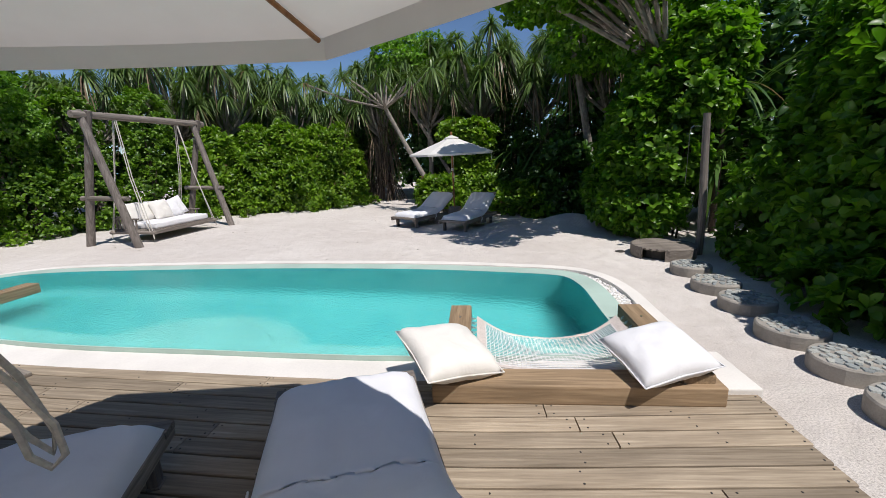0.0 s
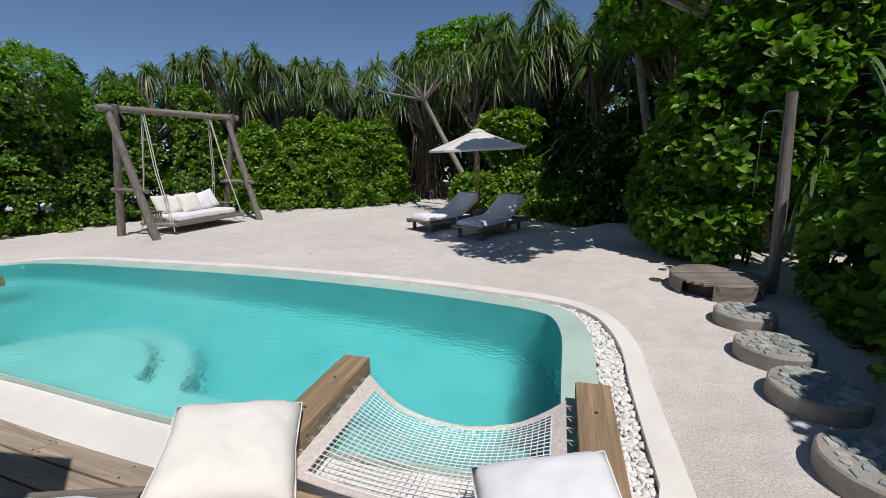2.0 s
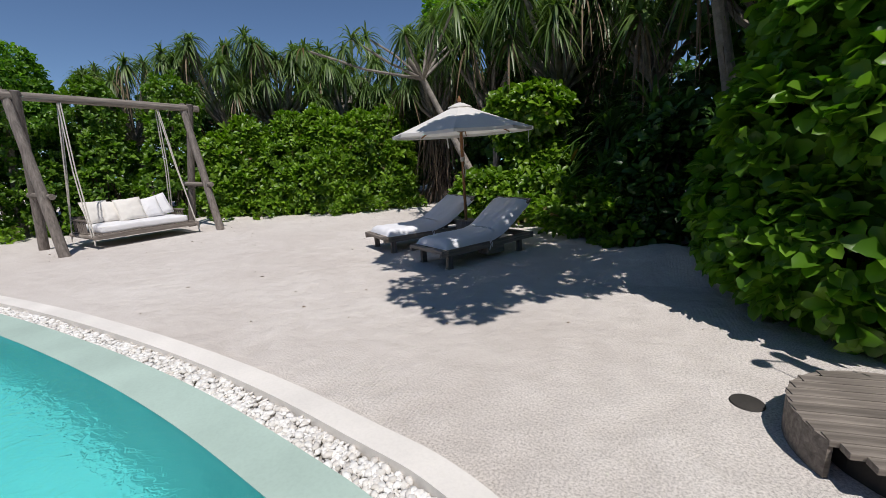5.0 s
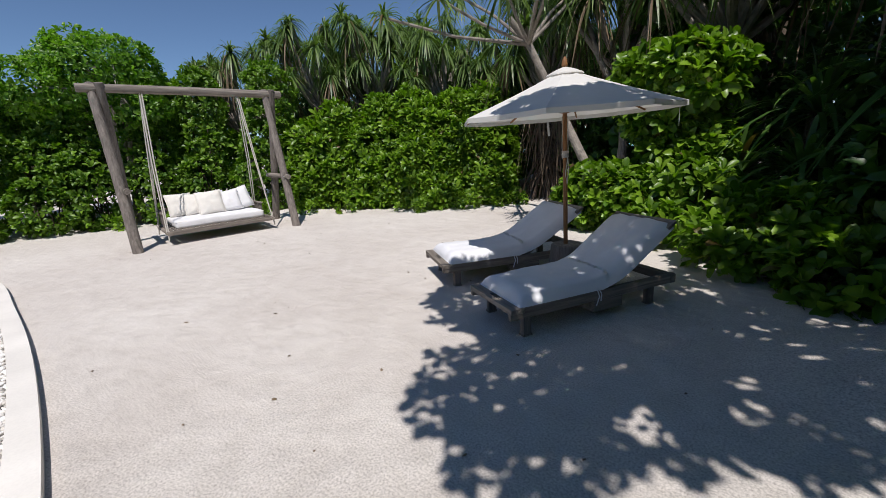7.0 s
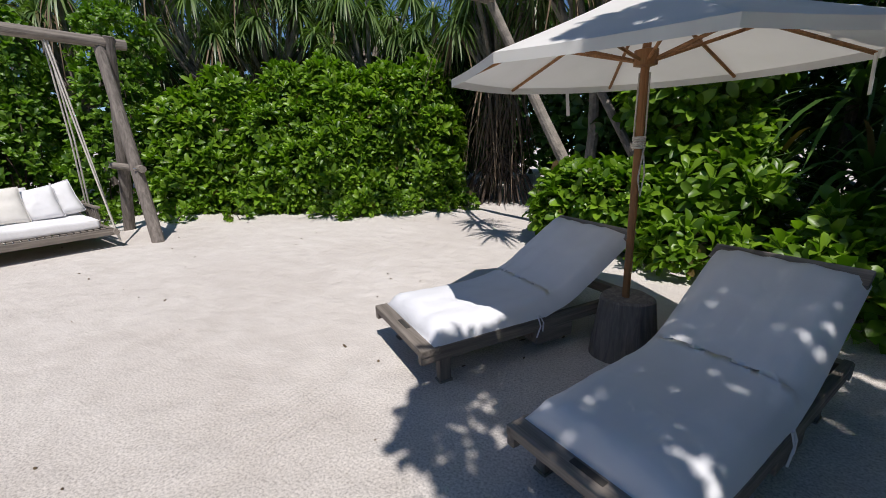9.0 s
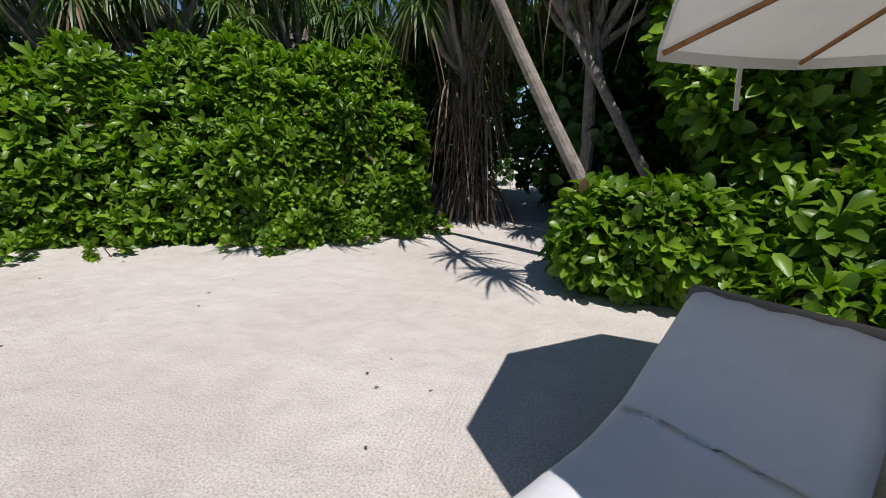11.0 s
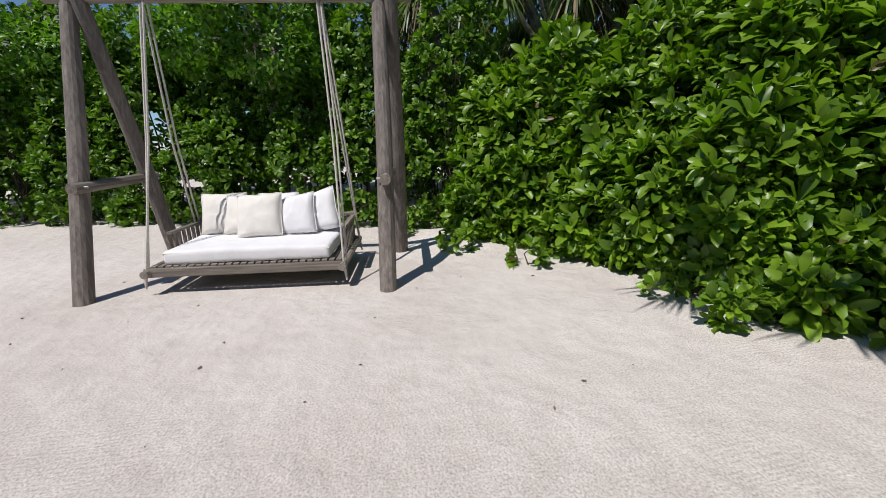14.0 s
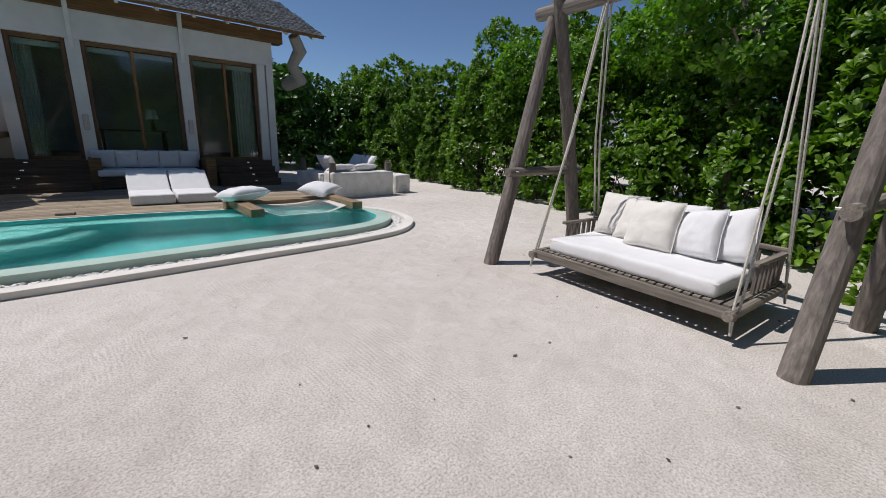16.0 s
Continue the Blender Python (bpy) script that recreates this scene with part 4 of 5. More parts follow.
# ---- loungers ----
def lounger(m, name, label, towel_label, seed, length=2.12, width=0.94, head=0.80, group="sun loungers", drape=0.0):
    ob = thing(name, label, "sun lounger", m, group)
    z = 0.30
    for s in (-1, 1):
        part("side_rail", box_bm((length, 0.045, 0.10), None, 0.006), GREYX, ob, m=pose(length / 2, s * (width / 2 - 0.03), z - 0.05))
    foot = part("foot_rail", box_bm((0.14, width, 0.05), None, 0.006), GREYY, ob, m=pose(0.07, 0, z - 0.022))
    part("handhold", box_bm((0.035, 0.16, 0.006), None, 0.002), DARK, foot, m=pose(0.0, 0.0, 0.026))
    part("head_rail", box_bm((0.07, width, 0.09), None, 0.006), GREYY, ob, m=pose(length - 0.03, 0, z - 0.055))
    for k in range(9):
        part("slat", box_bm((0.09, width - 0.1, 0.02), None, 0.003), GREYY, ob, m=pose(0.24 + k * 0.108, 0, z - 0.015))
    for x in (0.2, length - 0.28):
        for s in (-1, 1):
            leg = part("leg", box_bm((0.085, 0.06, z - 0.06), None, 0.006), GREYZ, ob, m=pose(x, s * (width / 2 - 0.08), (z - 0.06) / 2 - 0.003))
            part("foot_pad", box_bm((0.1, 0.075, 0.02), None, 0.004), GREYX, leg, m=pose(0, 0, -(z - 0.06) / 2 + 0.008))
    part("drawer", box_bm((0.36, 0.24, 0.12), None, 0.006), GREYX, ob, m=pose(length * 0.56, -width / 2 + 0.14, z - 0.16))
    hx, hl = 1.16, 0.95
    ang = math.asin(min(0.95, (head - z) / hl))
    back = part("backrest", box_bm((hl, width - 0.08, 0.03), None, 0.004), GREYX, ob, m=pose(hx + hl / 2 * math.cos(ang), 0, z + hl / 2 * math.sin(ang) - 0.01, 0, -math.degrees(ang), 0))
    part("head_bar", box_bm((0.12, width - 0.02, 0.035), None, 0.006), GREYY, back, m=pose(hl / 2 - 0.03, 0, 0.03))
    # mattress in a loose cover
    mt = thing("lounger_mattress", towel_label, "mattress", m, "lounger mattresses")
    nx, ny = 40, 18
    bm = bmesh.new()
    w2 = width / 2 - 0.02
    L1 = hx - 0.10
    L2 = hl - 0.03
    tot = L1 + L2
    o = seed * 3.7
    rows = []
    for i in range(nx + 1):
        s = tot * i / nx
        if s < L1:
            cx, cz, a = 0.10 + s, z, 0.0
        else:
            t_ = s - L1
            cx, cz, a = hx + t_ * math.cos(ang), z + t_ * math.sin(ang), ang
        soft = max(0.0, 1 - abs(s - L1) / 0.28)
        cz += 0.05 * soft * soft
        endf = min(1.0, min(s, tot - s) / 0.09)
        th = 0.125 * (0.35 + 0.65 * math.sqrt(endf))
        ring = []
        for j in range(ny + 1):
            v = 2 * j / ny - 1
            ed = (1 - abs(v) ** 5) ** 0.5
            wv = w2 * (1 + 0.02 * noise.noise(Vector((s * 2.1 + o, v, 0))))
            y = v * wv
            h = th * (0.12 + 0.88 * ed) + 0.016 * noise.noise(Vector((s * 3 + o, v * 2.5, 1.5))) * ed + 0.010 * noise.noise(Vector((s * 9 + o, v * 8, 4)))
            h += 0.008 * math.sin(v * 14 + s * 3 + o) * (1 if s > L1 else 0.35) * ed
            ring.append(bm.verts.new((cx - math.sin(a) * h, y, cz + math.cos(a) * h)))
        # skirt of the cover down the sides
        low = []
        for j in (0, ny):
            v = 2 * j / ny - 1
            dz = 0.03 + 0.03 * abs(noise.noise(Vector((s * 6 + o, v * 3, 2)))) + drape
            low.append(bm.verts.new((cx + math.sin(a) * dz * 0.3, v * (w2 + 0.012), cz - dz * 0.55)))
        rows.append([low[0]] + ring + [low[1]])
    for a_, b_ in zip(rows, rows[1:]):
        for j in range(len(a_) - 1):
            bm.faces.new((a_[j], b_[j], b_[j + 1], a_[j + 1]))
    bm.faces.new(rows[0])
    bm.faces.new(rows[-1][::-1])
    part("cover", bm, TOWEL, mt, smooth=True)
    for x in (0.95,):
        part("tie", tube_bm([(x, -w2 - 0.02, z + 0.03), (x + 0.02, -w2 - 0.035, z - 0.05), (x - 0.01, -w2 - 0.03, z - 0.14)], 0.006, 5), TOWEL, mt)
        part("tie", tube_bm([(x + 0.02, -w2 - 0.02, z + 0.03), (x + 0.05, -w2 - 0.03, z - 0.03), (x + 0.045, -w2 - 0.03, z - 0.1)], 0.006, 5), TOWEL, mt)
    return ob


def along(x, y, dx, dy):
    return pose(x, y, 0, 0, 0, math.degrees(math.atan2(dy, dx)))


lounger(along(-1.56, 11.0, 0.56, 0.83), "sun_lounger", "weathered grey teak lounger with a drawer, backrest raised", "white cotton cover tied over a lounger mattress, half sunlit", 1, 2.05, 0.88, 0.80)
lounger(along(-0.14, 10.17, 0.465, 0.885), "sun_lounger", "weathered grey teak lounger with backrest raised, in shade", "rumpled white cotton cover over a lounger mattress, in shade", 2, 2.0, 0.80, 0.82)
DK = Matrix.Translation((0, 0, DECK_Z))
lounger(DK @ along(-0.55, 2.42, 0.30, -0.95), "sun_lounger", "grey teak lounger standing on the pool deck", "white cotton cover over a deck lounger mattress", 3, 2.1, 0.98, 0.78, drape=0.05)
lounger(DK @ along(-1.98, 1.82, 0.30, -0.95), "sun_lounger", "second grey teak lounger standing on the pool deck", "white cotton cover over a deck lounger mattress", 4, 2.1, 0.9, 0.78, drape=0.05)


# ---- house ----
def house():
    A, B = Vector((-4.75, -1.36)), Vector((-9.09, -1.0))
    d = (A - B).normalized()
    ang = math.degrees(math.atan2(d.y, d.x))
    m = pose(B.x, B.y, 0, 0, 0, ang) @ Matrix.Scale(1.046, 4)      # local x runs east along the front, y is into the house when negative
    ob = thing("villa", "white plastered villa with timber windows under a shingle roof", "house", m)
    F, T = 0.74, 3.45
    cols = [(0.05, 0.22), (1.98, 0.26), (4.15, 0.26)]

    def put(name, x0, x1, y0, y1, z0, z1, mat, parent=ob, bev=0.008, label=""):
        return part(name, box_bm((x1 - x0, y1 - y0, z1 - z0), None, bev), mat, parent, label, m=pose((x0 + x1) / 2, (y0 + y1) / 2, (z0 + z1) / 2))

    put("plinth", -0.1, 5.4, -5, 0.0, -0.1, F - 0.004, STEPW)
    put("lintel_wall", -0.12, 5.35, -0.28, 0.03, T, T + 0.62, WALLW)
    put("wall_beam", -0.6, 6.4, -0.3, 0.12, T + 0.624, T + 0.95, BROWNX, bev=0.02)
    for k, (x, w) in enumerate(cols):
        put("wall", x - w / 2, x + w / 2, -0.26, 0.02, F, T, WALLW)
    put("wall", 5.28, 5.5, -0.26, 0.0, F, T, WALLW)
    put("wall", 5.52, 6.3, -0.75, -0.5, 0.0, T + 0.6, WALLW)
    put("back_wall", -0.1, 6.4, -5.2, -5.0, 0, T + 0.9, WALLW)
    put("side_wall", -0.3, -0.1, -5.2, 0.0, 0, T + 0.9, WALLW)
    put("side_wall", 6.2, 6.4, -5.2, -0.8, 0, T + 0.9, WALLW)
    put("inner_floor", -0.1, 6.2, -5.0, -0.02, F - 0.05, F + 0.004, BROWNX)
    put("inner_ceiling", -0.1, 6.2, -5.0, -0.3, T + 0.55, T + 0.62, BROWNX)
    for x0, x1 in ((0.16, 1.85), (2.11, 4.02), (4.28, 5.28)):
        w = part("window", box_bm((0.01, 0.01, 0.01)), BROWNW, ob, m=pose(x0, -0.12, 0))
        wx = x1 - x0
        for a, b, c, e in ((0, 0.09, F, T), (wx - 0.09, wx, F, T)):
            part("frame", box_bm((b - a, 0.13, e - c), None, 0.008), BROWNW, w, m=pose((a + b) / 2, 0, (c + e) / 2))
        part("frame", box_bm((wx - 0.18, 0.13, 0.10), None, 0.008), BROWNX, w, m=pose(wx / 2, 0, T - 0.05))
        part("sill", box_bm((wx - 0.18, 0.16, 0.08), None, 0.008), BROWNX, w, m=pose(wx / 2, 0.01, F + 0.04))
        if wx > 1.5:
            part("mullion", box_bm((0.07, 0.09, T - F - 0.18), None, 0.006), TEAK, w, m=pose(wx * 0.5, 0, (F + T) / 2))
        g = part("pane", box_bm((wx - 0.18, 0.012, T - F - 0.18), None, 0), GLASS, w, m=pose(wx / 2, -0.02, (F + T) / 2))
        g.visible_shadow = False
        part("blind", box_bm((wx - 0.2, 0.03, 0.12), None, 0.01), CANVAS, w, m=pose(wx / 2, -0.06, T - 0.17))
    for x in (1.98, 4.15):
        part("post", box_bm((0.09, 0.09, 1.15), None, 0.01), WALLW, ob, m=pose(x + 0.02, 0.10, T + 0.35, -12, 0, 0))
        lamp = part("wall_lamp", box_bm((0.12, 0.06, 0.36), None, 0.02), BAND, ob, "beige woven wall lamp shade", m=pose(x, 0.055, 1.62))
    # curtains
    for x0, x1 in ((4.9, 5.2), (0.25, 0.75)):
        bm = bmesh.new()
        rows = []
        for k in range(25):
            x = x0 + (x1 - x0) * k / 24
            y = -0.34 + 0.03 * math.sin(k * 1.6)
            rows.append((bm.verts.new((x, y, F + 0.05)), bm.verts.new((x, y, T - 0.1)), bm.verts.new((x, y - 0.006, T - 0.1)), bm.verts.new((x, y - 0.006, F + 0.05))))
        for a, b in zip(rows, rows[1:]):
            for k in range(4):
                bm.faces.new((a[k], b[k], b[(k + 1) % 4], a[(k + 1) % 4]))
        part("curtain", bm, CANVAS, ob, "sheer pale curtain drawn aside")
    # eave and roof in rows of shingles
    roof = part("roof", box_bm((8.2, 4.2, 0.08), None, 0.01), BROWNX, ob, m=pose(2.5, -1.15, T + 1.72, -24, 0, 0))
    verts, quads = [], []
    rg = np.random.default_rng(8)
    rowsn, width = 22, 9.3
    for r in range(rowsn):
        x = -4.15 + rg.uniform(0, 0.1)
        y = 2.18 - r * 0.19
        while x < 4.1:
            w = rg.uniform(0.09, 0.17)
            l = 0.30 + rg.uniform(-0.02, 0.04)
            zb = 0.075 + rg.uniform(0, 0.012)
            yy = y + rg.uniform(-0.02, 0.02)
            k = len(verts)
            x1 = x + w - 0.006
            verts += [(x, yy, zb), (x1, yy, zb), (x1, yy - l, 0.045), (x, yy - l, 0.045), (x, yy, zb - 0.02), (x1, yy, zb - 0.02), (x1, yy - l, 0.03), (x, yy - l, 0.03)]
            quads += [(k, k + 1, k + 2, k + 3), (k + 4, k + 5, k + 1, k), (k + 5, k + 6, k + 2, k + 1), (k + 7, k + 4, k, k + 3)]
            x += w
    sh = part("shingles", arr_mesh("shingles", np.array(verts), np.array(quads), SHINGLE), None, roof, "silvered split timber shingles")
    tagged(sh, kind="stuff")
    for k in range(11):
        part("rafter_end", box_bm((0.07, 0.6, 0.08), None, 0.01), WALLW, roof, m=pose(-3.8 + k * 0.76, 1.75, -0.08))
    put("roof_back", -1.6, 6.4, -5.3, -2.7, T + 2.2, T + 2.5, SHINGLE)
    # curled roof edge at the west corner
    bm = bmesh.new()
    tube(bm, [(-0.9, 0.2, T + 0.9), (-1.15, 0.0, T + 0.55), (-1.0, -0.3, T + 0.15), (-1.35, -0.6, T - 0.2), (-1.1, -1.2, T - 0.35)], [0.16, 0.2, 0.16, 0.2, 0.2], 12)
    part("eave_curl", bm, SHINGLE, ob)
    # steps to both doors
    for x0, x1 in ((0.0, 1.55), (4.25, 6.6)):
        for k in range(4):
            h = F - 0.004 - k * 0.155
            st = put("step", x0 - 0.02, x1 + 0.12 * k * (1 if x0 > 2 else 0), 0.03 + 0.24 * k, 0.03 + 0.24 * (k + 1), 0.0, h, STEPW)
            part("step_light", box_bm((0.07, 0.012, 0.03), None, 0.004), CHROME, st, m=pose(-0.1, 0.124, h / 2 - 0.045))
    for x in (1.72, 4.12):
        put("cheek_wall", x - 0.12, x + 0.12, 0.03, 0.75, 0.0, 0.80, BROWNX)
    # dining alcove on the shaded side
    for x in (6.0,):
        part("porch_post", tube_bm([(x, 0.8, 0), (x + 0.02, 0.82, 1.6), (x, 0.8, 3.3)], [0.1, 0.09, 0.09], 12, 0.05, 2), GREYZ, ob)
    for k in range(6):
        part("baluster", tube_bm([(5.66 + k * 0.13, 0.75, 1.35), (5.66 + k * 0.13, 0.75, 2.35)], 0.02, 6), BROWNW, ob)
    put("balcony_beam", 5.55, 6.4, 0.68, 0.82, 2.36, 2.52, BROWNX)
    put("balcony_floor", 5.55, 6.4, -0.75, 0.82, 1.22, 1.34, BROWNX)
    return m, F


HM, HF = house()

# window seat with cushions in front of the middle window
seat = thing("window_sofa", "built-in white bench seat under the villa window", "sofa", HM @ pose(3.05, 0.42, 0.11))
part("base", box_bm((2.05, 0.72, 0.28), None, 0.02), STEPW, seat, m=pose(0, 0, 0.14))
part("seat_cushion", box_bm((2.1, 0.8, 0.15), None, 0.05, 4), WHITE, seat, smooth=True, m=pose(0, 0.02, 0.355))
for k in range(5):
    throw_pillow("sofa_cushion", 0.46, 0.46, 0.17, HM @ pose(2.15 + k * 0.45, 0.22, 0.11 + 0.66, 72, 0, 0) @ pose(0, 0, 0, 0, (-6, 4, 0, 5, -4)[k], 0), WHITE, "white square cushion on the window seat", 60 + k, "sofa cushions", "cushion")
# pair of flat loungers by the pool in front of it
for k in range(2):
    ob = thing("pool_daybed", "white double daybed pad lying on the deck by the pool", "daybed", pose(-5.45 - 0.8 * k, 1.30 + 0.08 * k, DECK_Z, 0, 0, -6) @ Matrix.Scale(0.92, 4), group="pool daybeds")
    part("seat_pad", box_bm((0.84, 1.0, 0.22), None, 0.05, 3), WHITE, ob, m=pose(0, 0.85, 0.12))
    part("back_pad", box_bm((0.84, 0.95, 0.14), None, 0.05, 3), WHITE, ob, m=pose(0, 0.06, 0.34, -32, 0, 0))
# table lamp and desk inside
ob = thing("desk", "desk behind the villa window", "desk", HM @ pose(3.2, -1.0, HF))
part("top", box_bm((1.5, 0.6, 0.04), None, 0.008), BROWNX, ob, m=pose(0, 0, 0.72))
for x in (-0.68, 0.68):
    part("leg", box_bm((0.06, 0.5, 0.7), None, 0.006), BROWNW, ob, m=pose(x, 0, 0.35))
ob = thing("table_lamp", "table lamp with a pale shade on the desk", "lamp", HM @ pose(2.75, -0.95, HF + 0.74))
part("base", lathe_bm([(0.08, 0), (0.05, 0.04), (0.04, 0.2), (0.015, 0.26), (0.015, 0.32)], 16), BROWNW, ob)
part("shade", lathe_bm([(0.15, 0.3), (0.10, 0.55)], 20), CANVAS, ob)


# ---- sunken lounge by the pool's west end ----
def stucco_bench(m, w, d, h, name, label, back=None):
    ob = thing(name, label, "bench", m, group="sunken lounge benches")
    bm = box_bm((w, d, h), None, 0.05, 3)
    bmesh.ops.subdivide_edges(bm, edges=[e for e in bm.edges if e.calc_length() > 0.3], cuts=6, use_grid_fill=True)
    for v in bm.verts:
        v.co += Vector((noise.noise(v.co * 4), noise.noise(v.co * 4 + Vector((5, 0, 0))), noise.noise(v.co * 4 + Vector((0, 7, 0))))) * 0.012
    part("body", bm, STUCCO, ob, smooth=True, m=pose(0, 0, h / 2 - 0.01))
    return ob


LM = pose(-10.07, 2.40, 0, 0, 0, 1) @ Matrix.Scale(1.12, 4)
stucco_bench(LM @ pose(0, 0.35, 0), 1.75, 0.45, 0.62, "lounge_wall", "thick rough white stucco back wall of the sunken lounge")
stucco_bench(LM @ pose(0.25, -1.3, 0), 0.55, 1.3, 0.5, "lounge_wall", "rough white stucco arm of the sunken lounge")
stucco_bench(LM @ pose(-1.35, -0.7, 0), 0.5, 2.2, 0.5, "lounge_wall", "rough white stucco side bench of the sunken lounge")
for k, (x, y) in enumerate([(0.8, 0.42), (-0.8, 0.42), (0.42, -1.75), (-1.4, -1.7), (-1.3, -0.2)]):
    ob = thing("bollard", "short grey weathered log post beside the lounge wall", "post", LM @ pose(x, y, 0), group="lounge posts")
    part("log", tube_bm([(0, 0, -0.02), (0, 0, 0.82)], [0.085, 0.08], 14, 0.05, k), GREYZ, ob)
for k, (x, y, z, yaw) in enumerate([(0.45, 0.16, 0.66, 4), (-0.2, 0.16, 0.66, -3), (-1.1, -0.9, 0.72, 80), (-1.1, -1.5, 0.72, 86), (0.1, -1.0, 0.72, -80)]):
    throw_pillow("lounge_cushion", 0.6, 0.5, 0.18, LM @ pose(x, y, z, 0, 0, yaw) @ pose(0, 0, 0, 55 if k > 1 else 20, 0, 0), WHITE, "white cushion in the sunken lounge", 80 + k, "lounge cushions", "cushion")
ob = thing("lounge_table", "low weathered wooden table in the sunken lounge", "table", LM @ pose(-0.5, -0.75, 0))
part("top", box_bm((0.9, 0.5, 0.06), None, 0.01), STEPW, ob, m=pose(0, 0, 0.5))
for x in (-0.35, 0.35):
    part("leg", box_bm((0.08, 0.4, 0.48), None, 0.01), STEPW, ob, m=pose(x, 0, 0.24))

# far neighbour's roof
ob = thing("far_house", "neighbouring villa roof of silvered shingles behind the hedge", "house", pose(-29.0, -2.2, 0, 0, 0, 32))
part("wall", box_bm((7, 6, 4.6), None, 0.02), WALLW, ob, m=pose(0, 0, 2.3))
bm = bmesh.new()
pts = [(-4.2, -3.8, 4.4), (4.2, -3.8, 4.4), (4.2, 3.8, 4.4), (-4.2, 3.8, 4.4), (-2.6, 0, 8.4), (2.6, 0, 8.4)]
vs = [bm.verts.new(p) for p in pts]
for f in ((0, 1, 5, 4), (1, 2, 5), (2, 3, 4, 5), (3, 0, 4), (3, 2, 1, 0)):
    bm.faces.new([vs[i] for i in f])
roof = part("roof", bm, SHINGLE, ob)
verts, quads = [], []
for side in (-1, 1):
    for r in range(16):
        f0, f1 = r / 16, (r + 1.15) / 16
        a, b = -4.2 + 1.6 * f0, 4.2 - 1.6 * f0
        x = a
        while x < b:
            w = random.uniform(0.14, 0.26)
            k = len(verts)
            y0, y1, z0, z1 = side * 3.8 * (1 - f0), side * 3.8 * (1 - f1), 4.4 + 4 * f0, 4.4 + 4 * f1
            verts += [(x, y0, z0 + 0.05), (x + w - 0.01, y0, z0 + 0.05), (x + w - 0.01, y1, z1 + 0.02), (x, y1, z1 + 0.02)]
            quads.append((k, k + 1, k + 2, k + 3))
            x += w
tagged(part("shingles", arr_mesh("shingles", np.array(verts), np.array(quads), SHINGLE), None, roof), kind="stuff")


# ---- planting ----
def unit(v):
    return v / np.maximum(np.linalg.norm(v, axis=-1, keepdims=True), 1e-9)


def leaves(pos, axis, rng, count, length, width, spread, fold=0.25, curl=0.25):
    """Rosettes of leaves at pos about axis: arrays of vertices and quads."""
    n = len(pos)
    axis = unit(axis)
    ref = np.where(np.abs(axis[:, 2:3]) > 0.9, np.array([[1.0, 0, 0]]), np.array([[0, 0, 1.0]]))
    t = unit(np.cross(axis, ref))
    b = np.cross(axis, t)
    phi = rng.uniform(0, 6.283, (n, 1)) + np.arange(count)[None] * 2.4 + rng.uniform(-0.3, 0.3, (n, count))
    th = spread[0] + (spread[1] - spread[0]) * (np.arange(count)[None] / max(1, count - 1)) + rng.uniform(-0.2, 0.2, (n, count))
    rad = t[:, None] * np.cos(phi)[..., None] + b[:, None] * np.sin(phi)[..., None]
    d = axis[:, None] * np.cos(th)[..., None] + rad * np.sin(th)[..., None]
    side = unit(np.cross(d, axis[:, None] + 0.05))
    nrm = np.cross(side, d)
    L = (length * rng.uniform(0.65, 1.2, (n, 1)) * rng.uniform(0.75, 1.15, (n, count)))[..., None]
    W = L * (width / length)
    p0 = pos[:, None] + d * 0.012
    m = p0 + d * L * 0.72 - nrm * L * 0.05
    tip = p0 + d * L - nrm * L * curl
    def edge(f, w, c):
        mid = p0 + d * L * f + nrm * (W * fold * min(1.0, w * 2) - L * curl * c)
        return mid + side * W * w, mid - side * W * w

    l1, r1 = edge(0.36, 0.24, 0.0)
    l2, r2 = edge(0.68, 0.48, 0.22)
    l3, r3 = edge(0.92, 0.33, 0.75)
    v = np.stack([p0, l1, l2, l3, tip, r3, r2, r1, m], 2).reshape(-1, 3)
    k = np.arange(n * count)[:, None] * 9
    q = np.concatenate([k + np.array([[0, 7, 6, 8]]), k + np.array([[0, 8, 2, 1]]), k + np.array([[8, 6, 5, 4]]), k + np.array([[8, 4, 3, 2]])], 1).reshape(-1, 4)
    return v, q


def blob_points(blobs, per_m2, rng, floor=0.03):
    """Points over the outside of a heap of soft balls, and which way each faces."""
    P, N = [], []
    for i, (c, r) in enumerate(blobs):
        c = np.array(c, float)
        r3 = np.array(r if hasattr(r, "__len__") else (r, r, r), float)
        area = 4 * math.pi * (np.prod(r3) ** (2 / 3))
        k = int(area * per_m2)
        d = unit(rng.standard_normal((k, 3)))
        lump = 1 + 0.10 * np.sin(d[:, 0:1] * 7 + i) * np.sin(d[:, 1:2] * 6 + i * 2) + 0.07 * np.sin(d[:, 2:3] * 11 + i)
        depth = 1 - np.abs(rng.standard_normal((k, 1))) * 0.09
        p = c + d * r3 * lump * depth
        keep = p[:, 2] > floor
        for j, (c2, r2) in enumerate(blobs):
            if j != i:
                q = (p - np.array(c2)) / (np.array(r2 if hasattr(r2, "__len__") else (r2,) * 3) * 0.86)
                keep &= (q ** 2).sum(1) > 1
        P.append(p[keep])
        N.append(unit(d[keep] / r3))
    return np.concatenate(P), np.concatenate(N)


